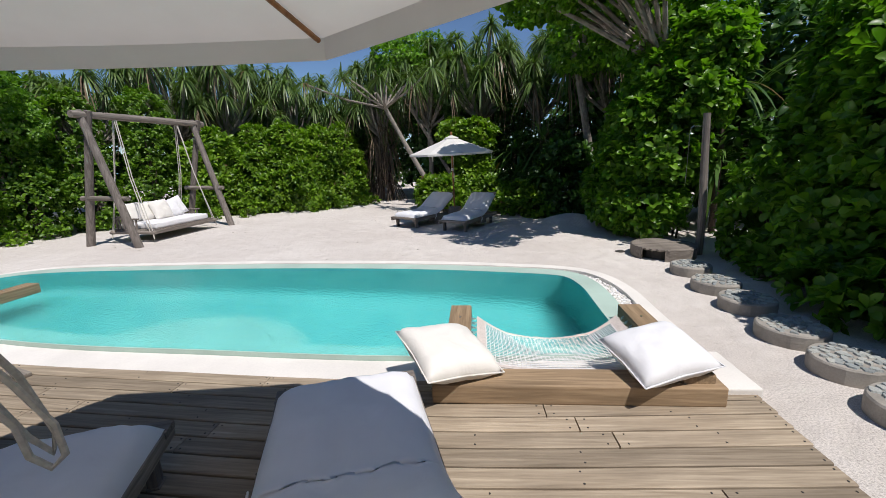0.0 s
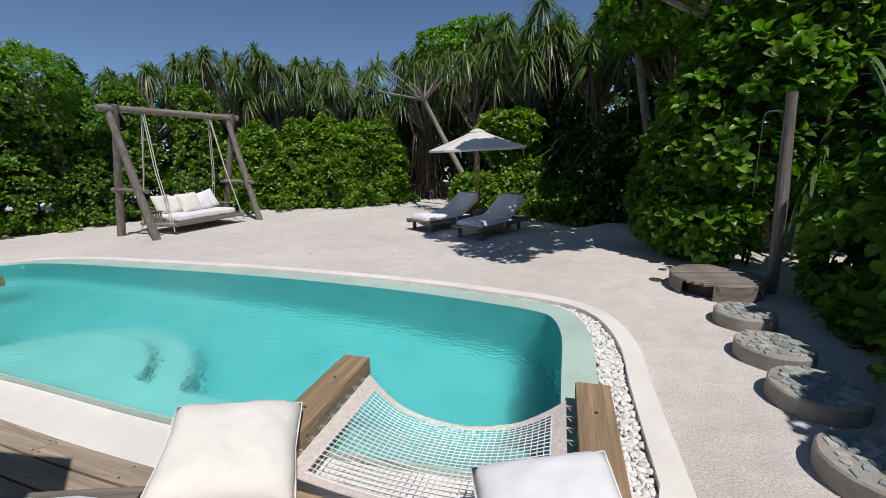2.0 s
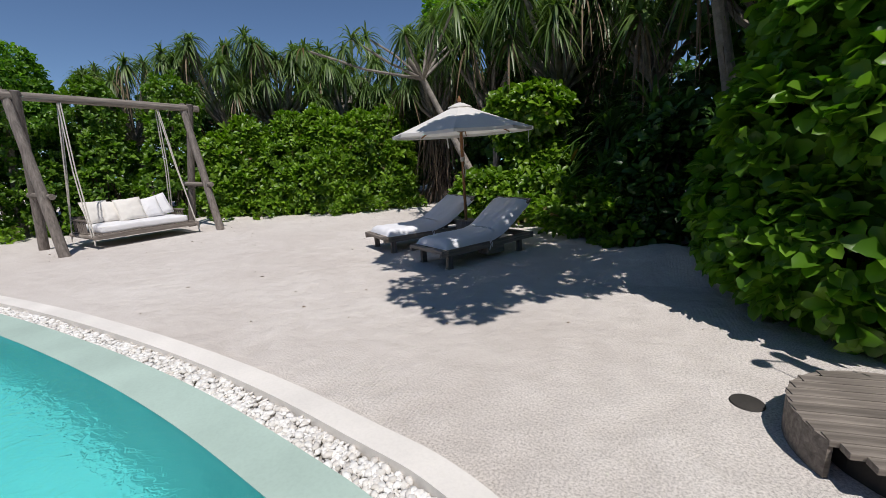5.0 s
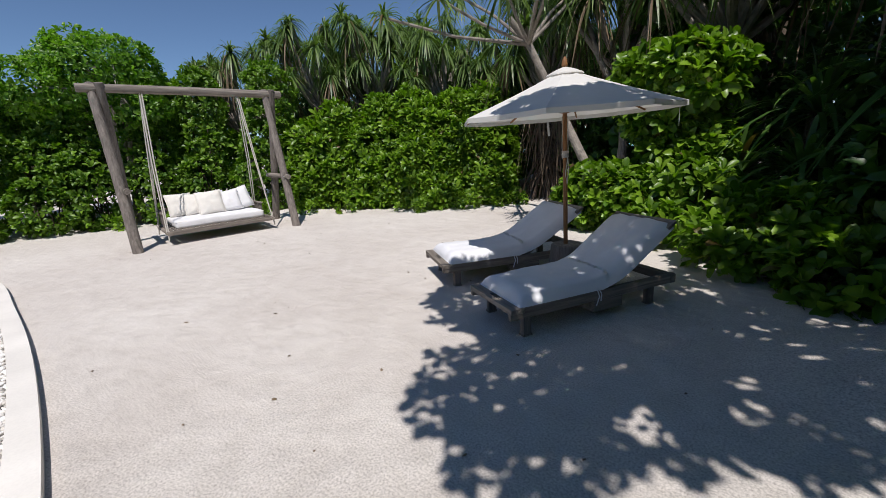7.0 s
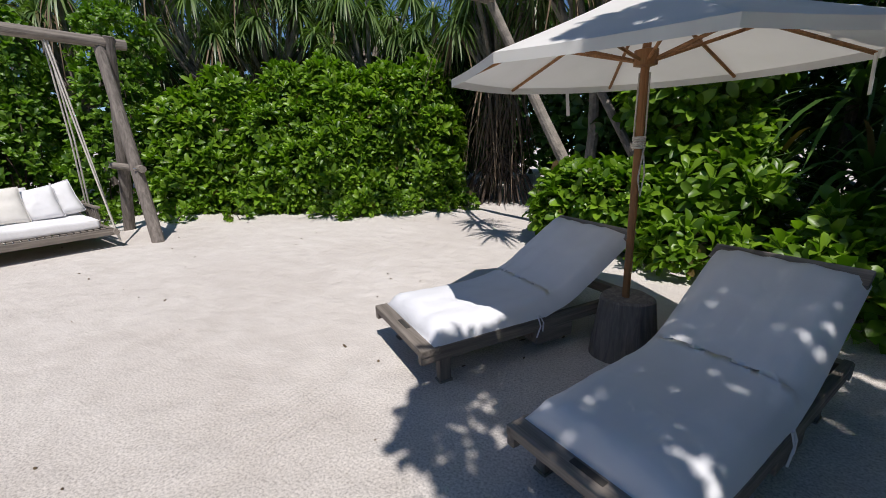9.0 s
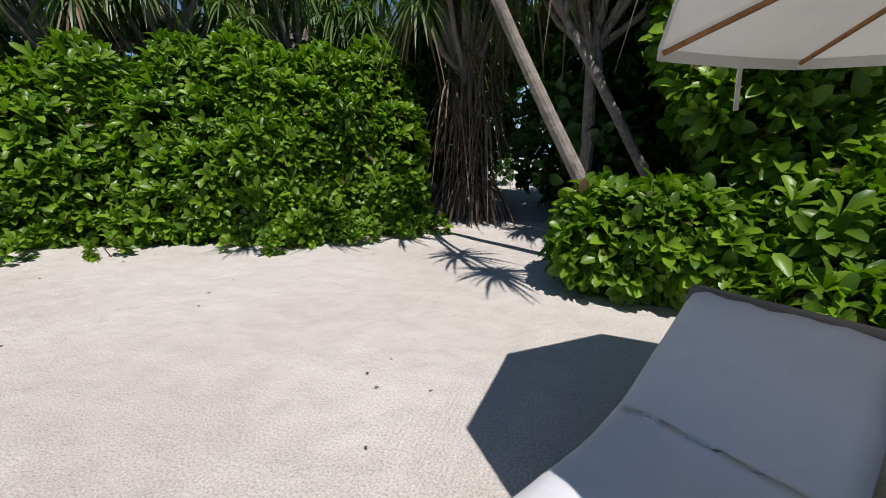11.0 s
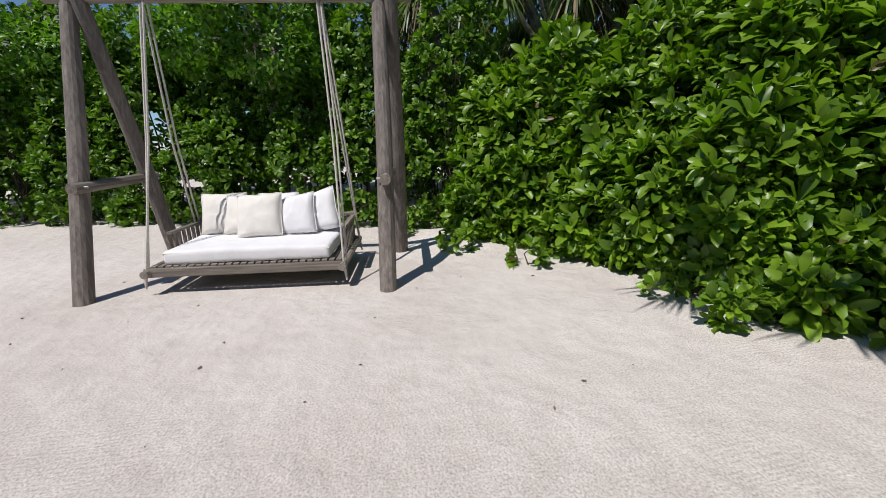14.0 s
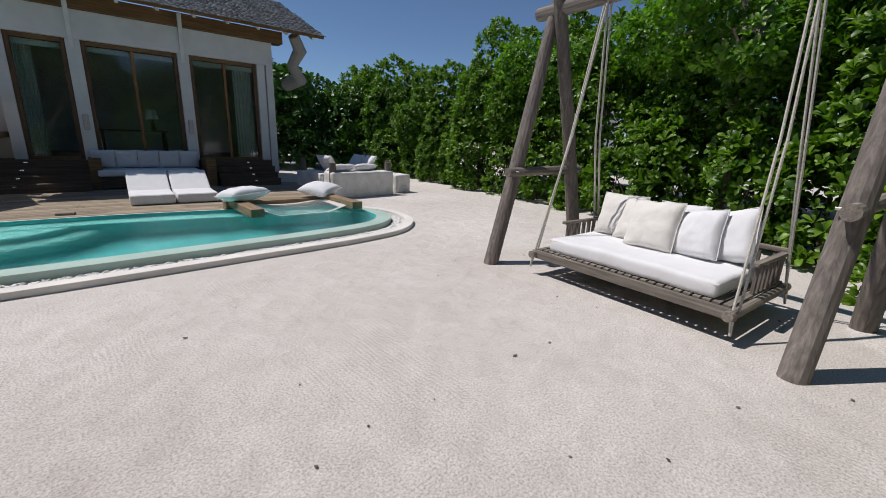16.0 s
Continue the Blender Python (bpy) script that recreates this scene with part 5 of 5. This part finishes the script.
def shrub(name, label, blobs, base, mat, rng, per_m2=55, count=8, length=0.15, width=0.062, spread=(0.25, 1.15), up=0.75, stems=7, bark=DARKBARK, category="shrub", group="", stem_r=0.018):
    ob = thing(name, label, category, pose(base[0], base[1], 0), group)
    P, N = blob_points(blobs, per_m2, rng)
    N = N + np.array([[0, 0, up]]) + 0.35 * rng.standard_normal(N.shape)
    v, q = leaves(P, N, rng, count, length, width, spread)
    v = v - np.array([[base[0], base[1], 0]])
    part("foliage", arr_mesh("foliage", v, q, mat), None, ob)
    bm = bmesh.new()
    pr = random.Random(int(rng.integers(1e6)))
    for k in range(stems):
        c, r = blobs[k % len(blobs)]
        c = Vector(c) - Vector((base[0], base[1], 0))
        foot = Vector((c.x * 0.45 + pr.uniform(-0.25, 0.25), c.y * 0.45 + pr.uniform(-0.25, 0.25), -0.03))
        top = c + Vector((pr.uniform(-0.3, 0.3), pr.uniform(-0.3, 0.3), pr.uniform(0, 0.3)))
        mid = (foot + top) / 2 + Vector((pr.uniform(-0.2, 0.2), pr.uniform(-0.2, 0.2), 0))
        tube(bm, [foot, mid, top], [stem_r * 1.3, stem_r, stem_r * 0.5], 6, True)
    tagged(part("branchwork", bm, bark, ob), kind="stuff")
    return ob


def along_line(pts, step):
    out = []
    for a, b in zip(pts, pts[1:]):
        a, b = Vector(a), Vector(b)
        n = max(1, int((b - a).length / step))
        d = (b - a).normalized()
        for k in range(n):
            out.append((a.lerp(b, (k + 0.5) / n), Vector((d.y, -d.x))))
    return out


rng = np.random.default_rng(21)
pr = random.Random(77)


def hedge_run(pts, step, height, depth, mat, label, side=1, lean=0.0, per_m2=50, length=0.15, width=0.06, name="hedge_shrub", count=8, hvar=0.15):
    """A row of shrubs behind a base line; side says on which side of the line they stand."""
    for p, nrm in along_line(pts, step):
        nrm = nrm * side
        h = height * pr.uniform(1 - hvar, 1 + hvar)
        blobs = []
        w = max(0.62, step * 0.72)
        for k in range(3):
            z = h * (0.22 + 0.28 * k)
            o = depth * (0.42 + 0.14 * k + pr.uniform(-0.05, 0.12)) + lean * k
            c = p + nrm * o + Vector((pr.uniform(-0.25, 0.25), pr.uniform(-0.25, 0.25)))
            blobs.append(((c.x, c.y, z), (w * pr.uniform(0.8, 1.1), depth * 0.5 * pr.uniform(0.85, 1.1), h * 0.26 * pr.uniform(0.9, 1.15))))
        c = p + nrm * depth * 0.25 + Vector((pr.uniform(-0.3, 0.3), pr.uniform(-0.3, 0.3)))
        blobs.append(((c.x, c.y, 0.28), (0.45, 0.4, 0.32)))
        base = p + nrm * depth * 0.55
        shrub(name, label, blobs, (base.x, base.y), mat, rng, per_m2 * 0.60, count - 1, length * pr.uniform(1.0, 1.25), width * 1.12, stems=11, group="hedge shrubs")


def frond_head(verts, quads, c, rng, blades=44, L=1.15, W=0.05, droop=0.75, up=0.25, seg=5):
    d = unit(rng.standard_normal((blades, 3)) + np.array([[0, 0, up]]))
    d[:, 2] = np.maximum(d[:, 2], -0.35)
    d = unit(d)
    ln = L * rng.uniform(0.7, 1.15, blades)
    side = unit(np.cross(d, np.array([[0, 0, 1.0]]) + 0.01))
    k0 = len(verts)
    rows = []
    for s in range(seg + 1):
        f = s / seg
        p = c + d * (ln * f)[:, None] + np.array([[0, 0, -1.0]]) * (droop * ln * f ** 2.2)[:, None] * (0.55 + 0.6 * np.hypot(d[:, 0], d[:, 1]))[:, None]
        w = W * (1 - f ** 3) * (0.6 + 0.4 * min(1, f * 4)) / 2 + 0.002
        rows.append(np.stack([p - side * w, p + side * w], 1))
    v = np.stack(rows, 1)                              # blades, seg+1, 2, 3
    base = sum(len(a) for a in verts)
    idx = np.arange(blades * (seg + 1) * 2).reshape(blades, seg + 1, 2) + base
    q = np.stack([idx[:, :-1, 0], idx[:, :-1, 1], idx[:, 1:, 1], idx[:, 1:, 0]], -1).reshape(-1, 4)
    verts.append(v.reshape(-1, 3))
    quads.append(q)


def pandanus(x, y, h, heads, spread, rng, L=1.15, label="tall screw pine with drooping strap leaves", roots=True, W=0.05, skirts=True, blades=44):
    ob = thing("screw_pine", label, "tree", pose(x, y, 0), "screw pines")
    verts, quads, dv, dq = [], [], [], []
    bm = bmesh.new()
    fork = Vector((pr.uniform(-0.3, 0.3), pr.uniform(-0.3, 0.3), h * 0.45))
    tube(bm, [(0, 0, -0.1), fork * 0.5 + Vector((0.08, 0, 0)), fork], [0.13, 0.11, 0.09], 10, True, 0.1, pr)
    for k in range(heads):
        a = 2 * math.pi * k / heads + pr.uniform(-0.4, 0.4)
        r = spread * math.sqrt(pr.uniform(0.05, 1))
        hz = h * (pr.uniform(0.70, 0.98) - 0.12 * (r / spread) ** 2)
        top = Vector((r * math.cos(a), r * math.sin(a), hz))
        tube(bm, [fork, (fork + top) / 2 + Vector((0, 0, -0.2)), top], [0.07, 0.055, 0.05], 7, True)
        frond_head(verts, quads, np.array(top), rng, blades, L * pr.uniform(0.58, 0.78), W, 0.72, 0.30)
        if skirts and pr.random() < 0.22:
            frond_head(dv, dq, np.array(top) - np.array([0, 0, 0.15]), rng, 14, L * 0.8, W * 0.7, 1.6, -0.6)
    part("trunk", bm, BARK, ob)
    part("crown", arr_mesh("crown", np.concatenate(verts), np.concatenate(quads), FROND), None, ob)
    if dv:
        tagged(part("dead_skirt", arr_mesh("dead_skirt", np.concatenate(dv), np.concatenate(dq), LITTER), None, ob, "dry brown hanging fronds"), kind="stuff")
    if roots:
        bm = bmesh.new()
        for k in range(14):
            a = 2 * math.pi * k / 14 + pr.uniform(-0.2, 0.2)
            r = pr.uniform(0.35, 0.8)
            tube(bm, [(0, 0, pr.uniform(0.6, 1.4)), (r * 0.6 * math.cos(a), r * 0.6 * math.sin(a), 0.5), (r * math.cos(a), r * math.sin(a), -0.05)], [0.03, 0.028, 0.025], 6, True)
        part("root_cone", bm, DARKBARK, ob)
    return ob


def tree(x, y, trunk_pts, blobs, mat, label, rng, per_m2=34, length=0.17, width=0.11, count=6, r0=0.12, name="broadleaf_tree", bark=BARK):
    ob = thing(name, label, "tree", pose(x, y, 0), "broadleaf trees")
    bm = bmesh.new()
    tp = [Vector(p) - Vector((x, y, 0)) for p in trunk_pts]
    n = len(tp)
    tube(bm, tp, [r0 * (1 - 0.5 * k / (n - 1)) for k in range(n)], 10, True, 0.12, pr)
    for c, r in blobs:
        c = Vector(c) - Vector((x, y, 0))
        s = tp[pr.randrange(max(1, n // 2), n)]
        tube(bm, [s, (s + c) / 2 + Vector((pr.uniform(-0.2, 0.2), pr.uniform(-0.2, 0.2), 0.1)), c], [r0 * 0.45, r0 * 0.3, r0 * 0.12], 6, True)
    part("trunk", bm, bark, ob)
    P, N = blob_points(blobs, per_m2, rng, 0.3)
    N = N + np.array([[0, 0, 0.6]]) + 0.5 * rng.standard_normal(N.shape)
    v, q = leaves(P, N, rng, count, length, width, (0.5, 1.45))
    part("crown", arr_mesh("crown", v - np.array([[x, y, 0]]), q, mat), None, ob)
    return ob


def heap(cx, cy, z0, z1, rx, ry, k, r=(0.6, 1.0)):
    out = []
    for _ in range(k):
        a, s = pr.uniform(0, 6.283), math.sqrt(pr.random())
        q = pr.uniform(*r)
        out.append(((cx + rx * s * math.cos(a), cy + ry * s * math.sin(a), pr.uniform(z0, z1)), (q * 1.15, q * 1.15, q * 0.8)))
    return out


# west and north hedge of broad glossy leaves
CAB = "dense glossy green beach cabbage shrub edging the sand"
hedge_run([(-14.9, -8.5), (-14.8, -4.5), (-14.4, 1.0), (-13.7, 5.0), (-13.0, 8.0)], 1.3, 4.6, 1.7, LEAF_MID, "tall clipped leafy green hedge shrub", -1, 0.12, 50, 0.15, 0.075)
hedge_run([(-13.0, 8.0), (-12.4, 10.2), (-11.0, 12.6), (-9.6, 14.0)], 1.1, 4.1, 1.6, LEAF_MID, "tall leafy green shrub behind the swing", -1, 0.2, 56, 0.16, 0.08)
hedge_run([(-9.6, 13.8), (-8.5, 14.7), (-7.3, 15.4), (-6.0, 15.7), (-5.1, 16.6), (-4.3, 17.5)], 0.6, 2.9, 1.5, LEAF_BRIGHT, CAB, -1, 0.15, 62, 0.23, 0.088, "beach_cabbage", 9)
# the clump beside the path and the strip behind the loungers
shrub("beach_cabbage", "low bright glossy beach cabbage bush beside the path", [((-0.95, 15.2, 0.50), (0.65, 0.6, 0.5)), ((-0.55, 15.0, 0.70), (0.55, 0.55, 0.45)), ((-1.1, 15.4, 0.72), (0.45, 0.45, 0.40)), ((-0.1, 14.95, 0.5), (0.6, 0.5, 0.45))], (-0.7, 15.2), LEAF_BRIGHT, rng, 70, 9, 0.24, 0.11, stems=8)
shrub("beach_cabbage", "tall bright glossy beach cabbage behind the path bush", [((0.2, 15.5, 2.1), (0.7, 0.6, 0.5)), ((0.6, 15.2, 2.6), (0.6, 0.6, 0.5)), ((-0.2, 15.7, 2.7), (0.5, 0.5, 0.45)), ((0.5, 15.4, 1.5), (0.6, 0.5, 0.45))], (0.3, 15.5), LEAF_BRIGHT, rng, 62, 9, 0.26, 0.115, stems=9)
hedge_run([(-0.1, 14.7), (1.0, 13.6), (1.7, 12.8), (2.6, 12.3)], 0.9, 1.0, 0.9, LEAF_BRIGHT, "low leafy green shrub behind the loungers", -1, 0.05, 58, 0.2, 0.09, "beach_cabbage", 8, 0.25)
hedge_run([(2.5, 12.4), (3.6, 12.0), (3.75, 10.6)], 0.9, 2.2, 1.4, LEAF_DARK, "dark glossy broad-leaved shrub beside the sand", -1, 0.15, 58, 0.24, 0.11, "broadleaf_shrub", 8)
hedge_run([(5.0, 7.8), (4.6, 6.2), (4.45, 3.4), (4.4, 1.0), (4.5, -4.0)], 0.9, 3.9, 1.5, LEAF_TREE, "tall glossy leafy shrub over the stepping stones", -1, 0.18, 66, 0.19, 0.105, "broadleaf_shrub", 8)
# tall bright bush between the sand and the shower
shrub("broadleaf_shrub", "tall bright glossy bush between the sand and the shower", [((3.95, 9.35, 0.7), (0.55, 0.6, 0.65)), ((4.3, 8.85, 0.75), (0.6, 0.45, 0.65)), ((4.0, 9.3, 1.7), (0.6, 0.6, 0.6)), ((4.55, 8.75, 1.8), (0.65, 0.5, 0.6)),
                                                                                            ((4.3, 9.3, 2.6), (0.7, 0.65, 0.6)), ((4.95, 8.7, 2.9), (0.65, 0.6, 0.6)), ((4.5, 9.4, 3.4), (0.65, 0.7, 0.6)), ((5.2, 8.9, 3.8), (0.7, 0.7, 0.65)), ((3.8, 10.2, 0.9), (0.5, 0.6, 0.7)), ((4.2, 10.2, 2.0), (0.6, 0.6, 0.7))],
      (4.35, 9.1), LEAF_TREE, rng, 55, 8, 0.22, 0.125, stems=14)
# seedlings on the sand before the hedge
for x, y, q in [(-5.81, 15.35, 0.22), (-6.6, 15.3, 0.18), (-4.9, 16.3, 0.26), (-7.94, 14.38, 0.2), (-8.9, 13.7, 0.24), (-4.3, 16.9, 0.25), (-10.2, 12.9, 0.22), (-12.2, 10.0, 0.22), (-3.9, 17.3, 0.22)]:
    shrub("seedling", "small bright green seedling on the sand", [((x, y, q * 0.7), (q, q, q * 0.8)), ((x + 0.12, y - 0.05, q * 0.6), (q * 0.7, q * 0.7, q * 0.6))], (x, y), LEAF_BRIGHT, rng, 55, 7, 0.15, 0.075, stems=1, category="plant", group="seedlings", stem_r=0.008)

# screw pines over the hedge
for x, y, h, k, sp, L in [(-14.2, 15.0, 5.3, 20, 1.9, 1.05), (-12.2, 17.0, 6.0, 22, 1.9, 1.1), (-10.2, 18.2, 6.2, 22, 1.8, 1.1), (-8.0, 19.2, 5.8, 20, 1.7, 1.1), (-16.4, 11.5, 4.9, 16, 1.6, 1.05),
                          (-5.9, 19.8, 4.5, 14, 1.3, 1.0), (-3.9, 19.0, 5.8, 14, 1.1, 1.2), (-1.4, 18.0, 6.2, 15, 1.3, 1.25), (0.8, 17.0, 6.4, 18, 1.6, 1.25), (3.3, 16.4, 6.2, 16, 1.5, 1.2), (-5.2, 22.2, 5.4, 10, 1.2, 1.1), (4.8, 14.0, 6.2, 13, 1.4, 1.2)]:
    pandanus(x, y, h * 1.11, int(k * 1.5), sp * 1.1, rng, L, W=0.06, blades=64, roots=False)
# strap-leaved thicket behind the umbrella
for x, y, h, L in [(1.3, 15.5, 0.9, 1.6), (2.2, 14.8, 1.0, 1.6), (0.9, 16.4, 1.2, 1.6), (2.1, 16.1, 1.9, 1.7), (3.0, 15.0, 2.3, 1.6), (5.9, 9.4, 3.2, 1.3), (6.3, 7.2, 3.3, 1.4), (6.3, 5.0, 3.2, 1.4)]:
    ob = thing("strap_plant", "clump of long arching strap leaves", "plant", pose(x, y, 0), "strap plants")
    verts, quads = [], []
    for j in range(2):
        frond_head(verts, quads, np.array([pr.uniform(-0.15, 0.15), pr.uniform(-0.15, 0.15), h * (0.5 + 0.5 * j)]), rng, 50, L, 0.085, 0.62, 0.95, 6)
    part("leaf_clump", arr_mesh("leaf_clump", np.concatenate(verts), np.concatenate(quads), STRAP), None, ob)
    part("stem", tube_bm([(0, 0, -0.05), (0.02, 0, h)], [0.07, 0.06], 8), DARKBARK, ob)

# leaning pale trunks by the path
ob = thing("leaning_screw_pine", "leaning pale trunk of a screw pine reaching out over the sand", "tree", pose(-1.05, 15.9, 0), "screw pines")
bm = bmesh.new()
tube(bm, [(0.03, 0, -0.1), (-0.30, 0, 1.05), (-0.80, 0.1, 1.95), (-1.30, 0.15, 2.9), (-1.75, 0.1, 3.8), (-2.0, -0.3, 4.3)], [0.11, 0.10, 0.09, 0.08, 0.075, 0.07], 12, True, 0.08, pr)
verts, quads = [], []
for hx, hy, hz in [(-4.0, -2.1, 4.45), (-2.8, -1.7, 4.6), (-1.65, -1.05, 4.7), (-0.45, -1.8, 4.5), (-3.2, -0.4, 5.0), (-1.6, 0.6, 5.3), (0.3, -2.5, 4.6), (-1.3, 1.4, 5.0), (-1.95, 2.0, 5.3), (-0.7, 1.7, 5.1), (-1.7, 1.2, 4.6)]:
    tube(bm, [(-1.75, 0.1, 3.8), ((hx - 1.75) / 2, hy / 2, hz * 0.9), (hx, hy, hz)], [0.045, 0.032, 0.03], 8, True)
    frond_head(verts, quads, np.array([hx, hy, hz]), rng, 40, 0.72, 0.05, 0.7, 0.2)
part("trunk", bm, BARK, ob)
part("crown", arr_mesh("crown", np.concatenate(verts), np.concatenate(quads), FROND), None, ob)
tree(-0.2, 17.4, [(-0.1, 17.4, -0.1), (-0.4, 17.4, 1.1), (-1.2, 17.5, 2.5), (-1.8, 17.6, 3.5), (-2.4, 17.9, 5.0)], heap(-1.6, 18.4, 5.0, 6.6, 1.5, 1.0, 6, (0.5, 0.8)), LEAF_TREE, "slim leaning beach tree behind the path", rng, 30, r0=0.10)
# tall broadleaf trees on the east side; one reaches out over the sand
tree(5.6, 10.2, [(5.6, 10.2, -0.1), (5.2, 9.9, 1.8), (4.6, 9.4, 3.6), (3.6, 8.6, 4.9), (3.0, 8.2, 5.3)], heap(3.2, 7.4, 4.9, 5.6, 1.45, 0.75, 9, (0.36, 0.58)) + heap(2.75, 9.1, 5.0, 5.7, 1.25, 0.85, 9, (0.40, 0.62)) + heap(1.75, 9.0, 5.0, 5.6, 0.75, 0.8, 11, (0.36, 0.55)) + heap(2.3, 8.3, 5.0, 5.6, 0.7, 0.6, 6, (0.36, 0.55)) + heap(2.1, 9.65, 5.0, 5.6, 0.55, 0.55, 7, (0.36, 0.5)) + heap(4.6, 9.8, 3.9, 5.8, 0.8, 0.8, 5, (0.55, 0.8)), LEAF_TREE, "tall leafy tree reaching out over the sand", rng, 34, r0=0.15)
tree(4.4, 13.4, [(4.4, 13.4, -0.1), (4.1, 13.1, 2.0), (3.6, 12.8, 4.2), (3.3, 12.6, 5.4)], heap(4.0, 12.8, 4.3, 6.0, 1.1, 1.1, 13, (0.6, 0.85)), LEAF_TREE, "tall leafy tree behind the loungers", rng, 32, r0=0.14)
tree(10.2, 8.4, [(10.2, 8.4, -0.1), (10.1, 8.2, 2.5), (10.0, 8.0, 4.2)], heap(10.0, 7.8, 3.2, 5.2, 0.8, 1.9, 14, (0.7, 1.0)), LEAF_TREE, "tall leafy tree behind the shower", rng, 32, r0=0.15)
tree(10.2, 3.6, [(10.2, 3.6, -0.1), (10.1, 3.5, 2.2), (10.0, 3.3, 4.0)], heap(10.0, 3.2, 3.0, 5.0, 0.8, 2.2, 14, (0.7, 1.0)), LEAF_TREE, "tall leafy tree beside the stepping stones", rng, 32, r0=0.15)
tree(-13.2, 10.6, [(-13.2, 10.6, -0.1), (-13.0, 10.7, 2.0), (-12.8, 10.8, 3.6)], heap(-13.4, 10.6, 3.2, 4.9, 1.2, 1.9, 17, (0.7, 1.0)), LEAF_TREE, "round leafy tree over the west hedge", rng, 36, 0.15, 0.08, r0=0.13)
tree(-15.6, 6.4, [(-15.6, 6.4, -0.1), (-15.5, 6.4, 2.0), (-15.4, 6.2, 3.2)], heap(-15.4, 6.0, 2.8, 3.8, 1.0, 2.6, 12, (0.7, 1.0)), LEAF_TREE, "leafy tree over the west hedge", rng, 34, 0.15, 0.08, r0=0.13)

# dark wood behind, that closes the view
for x, y, w, h in [(-19, 9, 3, 4.6), (-18, 15, 3, 5.0), (-15.5, 19.5, 3, 5.2), (-12, 22, 3, 5.4), (-8.5, 23, 3, 5.2), (-6.6, 20.6, 1.4, 4.2), (1.2, 19.5, 2.4, 6.0), (-0.2, 22.5, 1.8, 5.0), (5.0, 17.5, 3, 6.4), (8.5, 12.5, 3, 6.0), (7.6, 11.2, 1.5, 5.4), (6.6, 14.6, 1.6, 6.0), (13.0, 7, 3, 6.0), (13.0, 1, 3, 5.6), (-5.3, 23.6, 1.2, 5.4), (-1.0, 20.4, 0.9, 5.0), (-19, 2, 3, 4.4), (-18, -5, 3, 4.4), (10.5, -6, 3, 6), (-6, 26.5, 1.6, 5.5), (0.6, 27, 2.2, 5.5), (-12, -12, 5, 6), (0, -12, 5, 6), (8, -12, 4, 6), (-20, -11, 4, 5), (-15.5, -7.5, 2.4, 4.4), (-12.4, -9.0, 2.4, 4.6)]:
    tree(x, y, [(x, y, -0.1), (x + 0.1, y, h * 0.4), (x, y + 0.1, h * 0.7)], heap(x, y, 0.9, h - 0.8, w * 0.8, w * 0.8, 16, (0.9, 1.35)), LEAF_DARK, "dark dense tree of the wood behind", rng, 10, 0.30, 0.20, 4, 0.15, "wood_tree", DARKBARK)

tree(-2.2, 22.6, [(-1.7, 22.6, -0.1), (-1.9, 22.6, 1.6), (-2.2, 22.5, 3.2)], heap(-2.7, 22.0, 3.3, 5.2, 1.3, 0.8, 9, (0.5, 0.8)), LEAF_DARK, "slim dark tree arching over the path", rng, 26, r0=0.09, bark=DARKBARK)
# tangle of prop roots at the hedge's end
ob = thing("root_tangle", "dark tangle of screw pine prop roots and dead fronds", "roots", pose(-3.55, 18.7, 0))
bm = bmesh.new()
for k in range(60):
    a = pr.uniform(0, 6.283)
    r = pr.uniform(0.3, 1.15)
    tube(bm, [(pr.uniform(-0.3, 0.3), pr.uniform(-0.3, 0.3), pr.uniform(0.9, 2.2)), (r * 0.7 * math.cos(a), r * 0.5 * math.sin(a), 0.6), (r * math.cos(a), r * 0.8 * math.sin(a), -0.05)], [0.022, 0.02, 0.014], 5, True)
tagged(part("root_mass", bm, DARKBARK, ob), kind="stuff")
verts, quads = [], []
for k in range(8):
    frond_head(verts, quads, np.array([pr.uniform(-0.5, 0.5), pr.uniform(-0.2, 0.5), pr.uniform(2.0, 3.6)]), rng, 22, 1.0, 0.03, 1.6, -0.5)
tagged(part("dry_skirt", arr_mesh("dry_skirt", np.concatenate(verts), np.concatenate(quads), LITTER), None, ob), kind="stuff")

# dry leaves and twigs on the sand
cs, sz = [], []
for k in range(110):
    x, y = pr.uniform(-9, 3.4), pr.uniform(7.4, 16.0)
    if y < 9.0 and x < 2.6 + 0.2 and y < 8.9 - 0.27 * (x + 8):
        continue
    cs.append((x, y, 0.006))
    q = pr.uniform(0.004, 0.013)
    sz.append((q * pr.uniform(1, 2.4), q, 0.005))
scatter_balls("leaf_litter", np.array(cs), np.array(sz), LITTER, "scattered dry leaf bits and twigs on the sand", "litter")

# coiled rope hanging beside the deck loungers
ob = thing("hanging_rope", "looped pale rope hanging from the deck parasol", "rope", pose(-1.1, 0.92, 0))
part("loop", tube_bm([(-0.75, -0.15, 2.5), (-0.4, -0.08, 1.8), (-0.08, 0.0, 1.26), (0.0, 0.02, 1.1), (0.01, 0.02, 0.98), (-0.03, 0.0, 0.94), (-0.08, -0.02, 1.0), (-0.1, -0.02, 1.12), (-0.5, -0.1, 1.8)], 0.012, 6), ROPE, ob)
part("loop", tube_bm([(-0.7, -0.1, 2.5), (-0.35, -0.03, 1.75), (-0.11, 0.04, 1.28), (-0.04, 0.05, 1.05), (-0.06, 0.04, 0.97), (-0.12, 0.02, 1.05), (-0.4, -0.05, 1.7)], 0.012, 6), ROPE, ob)
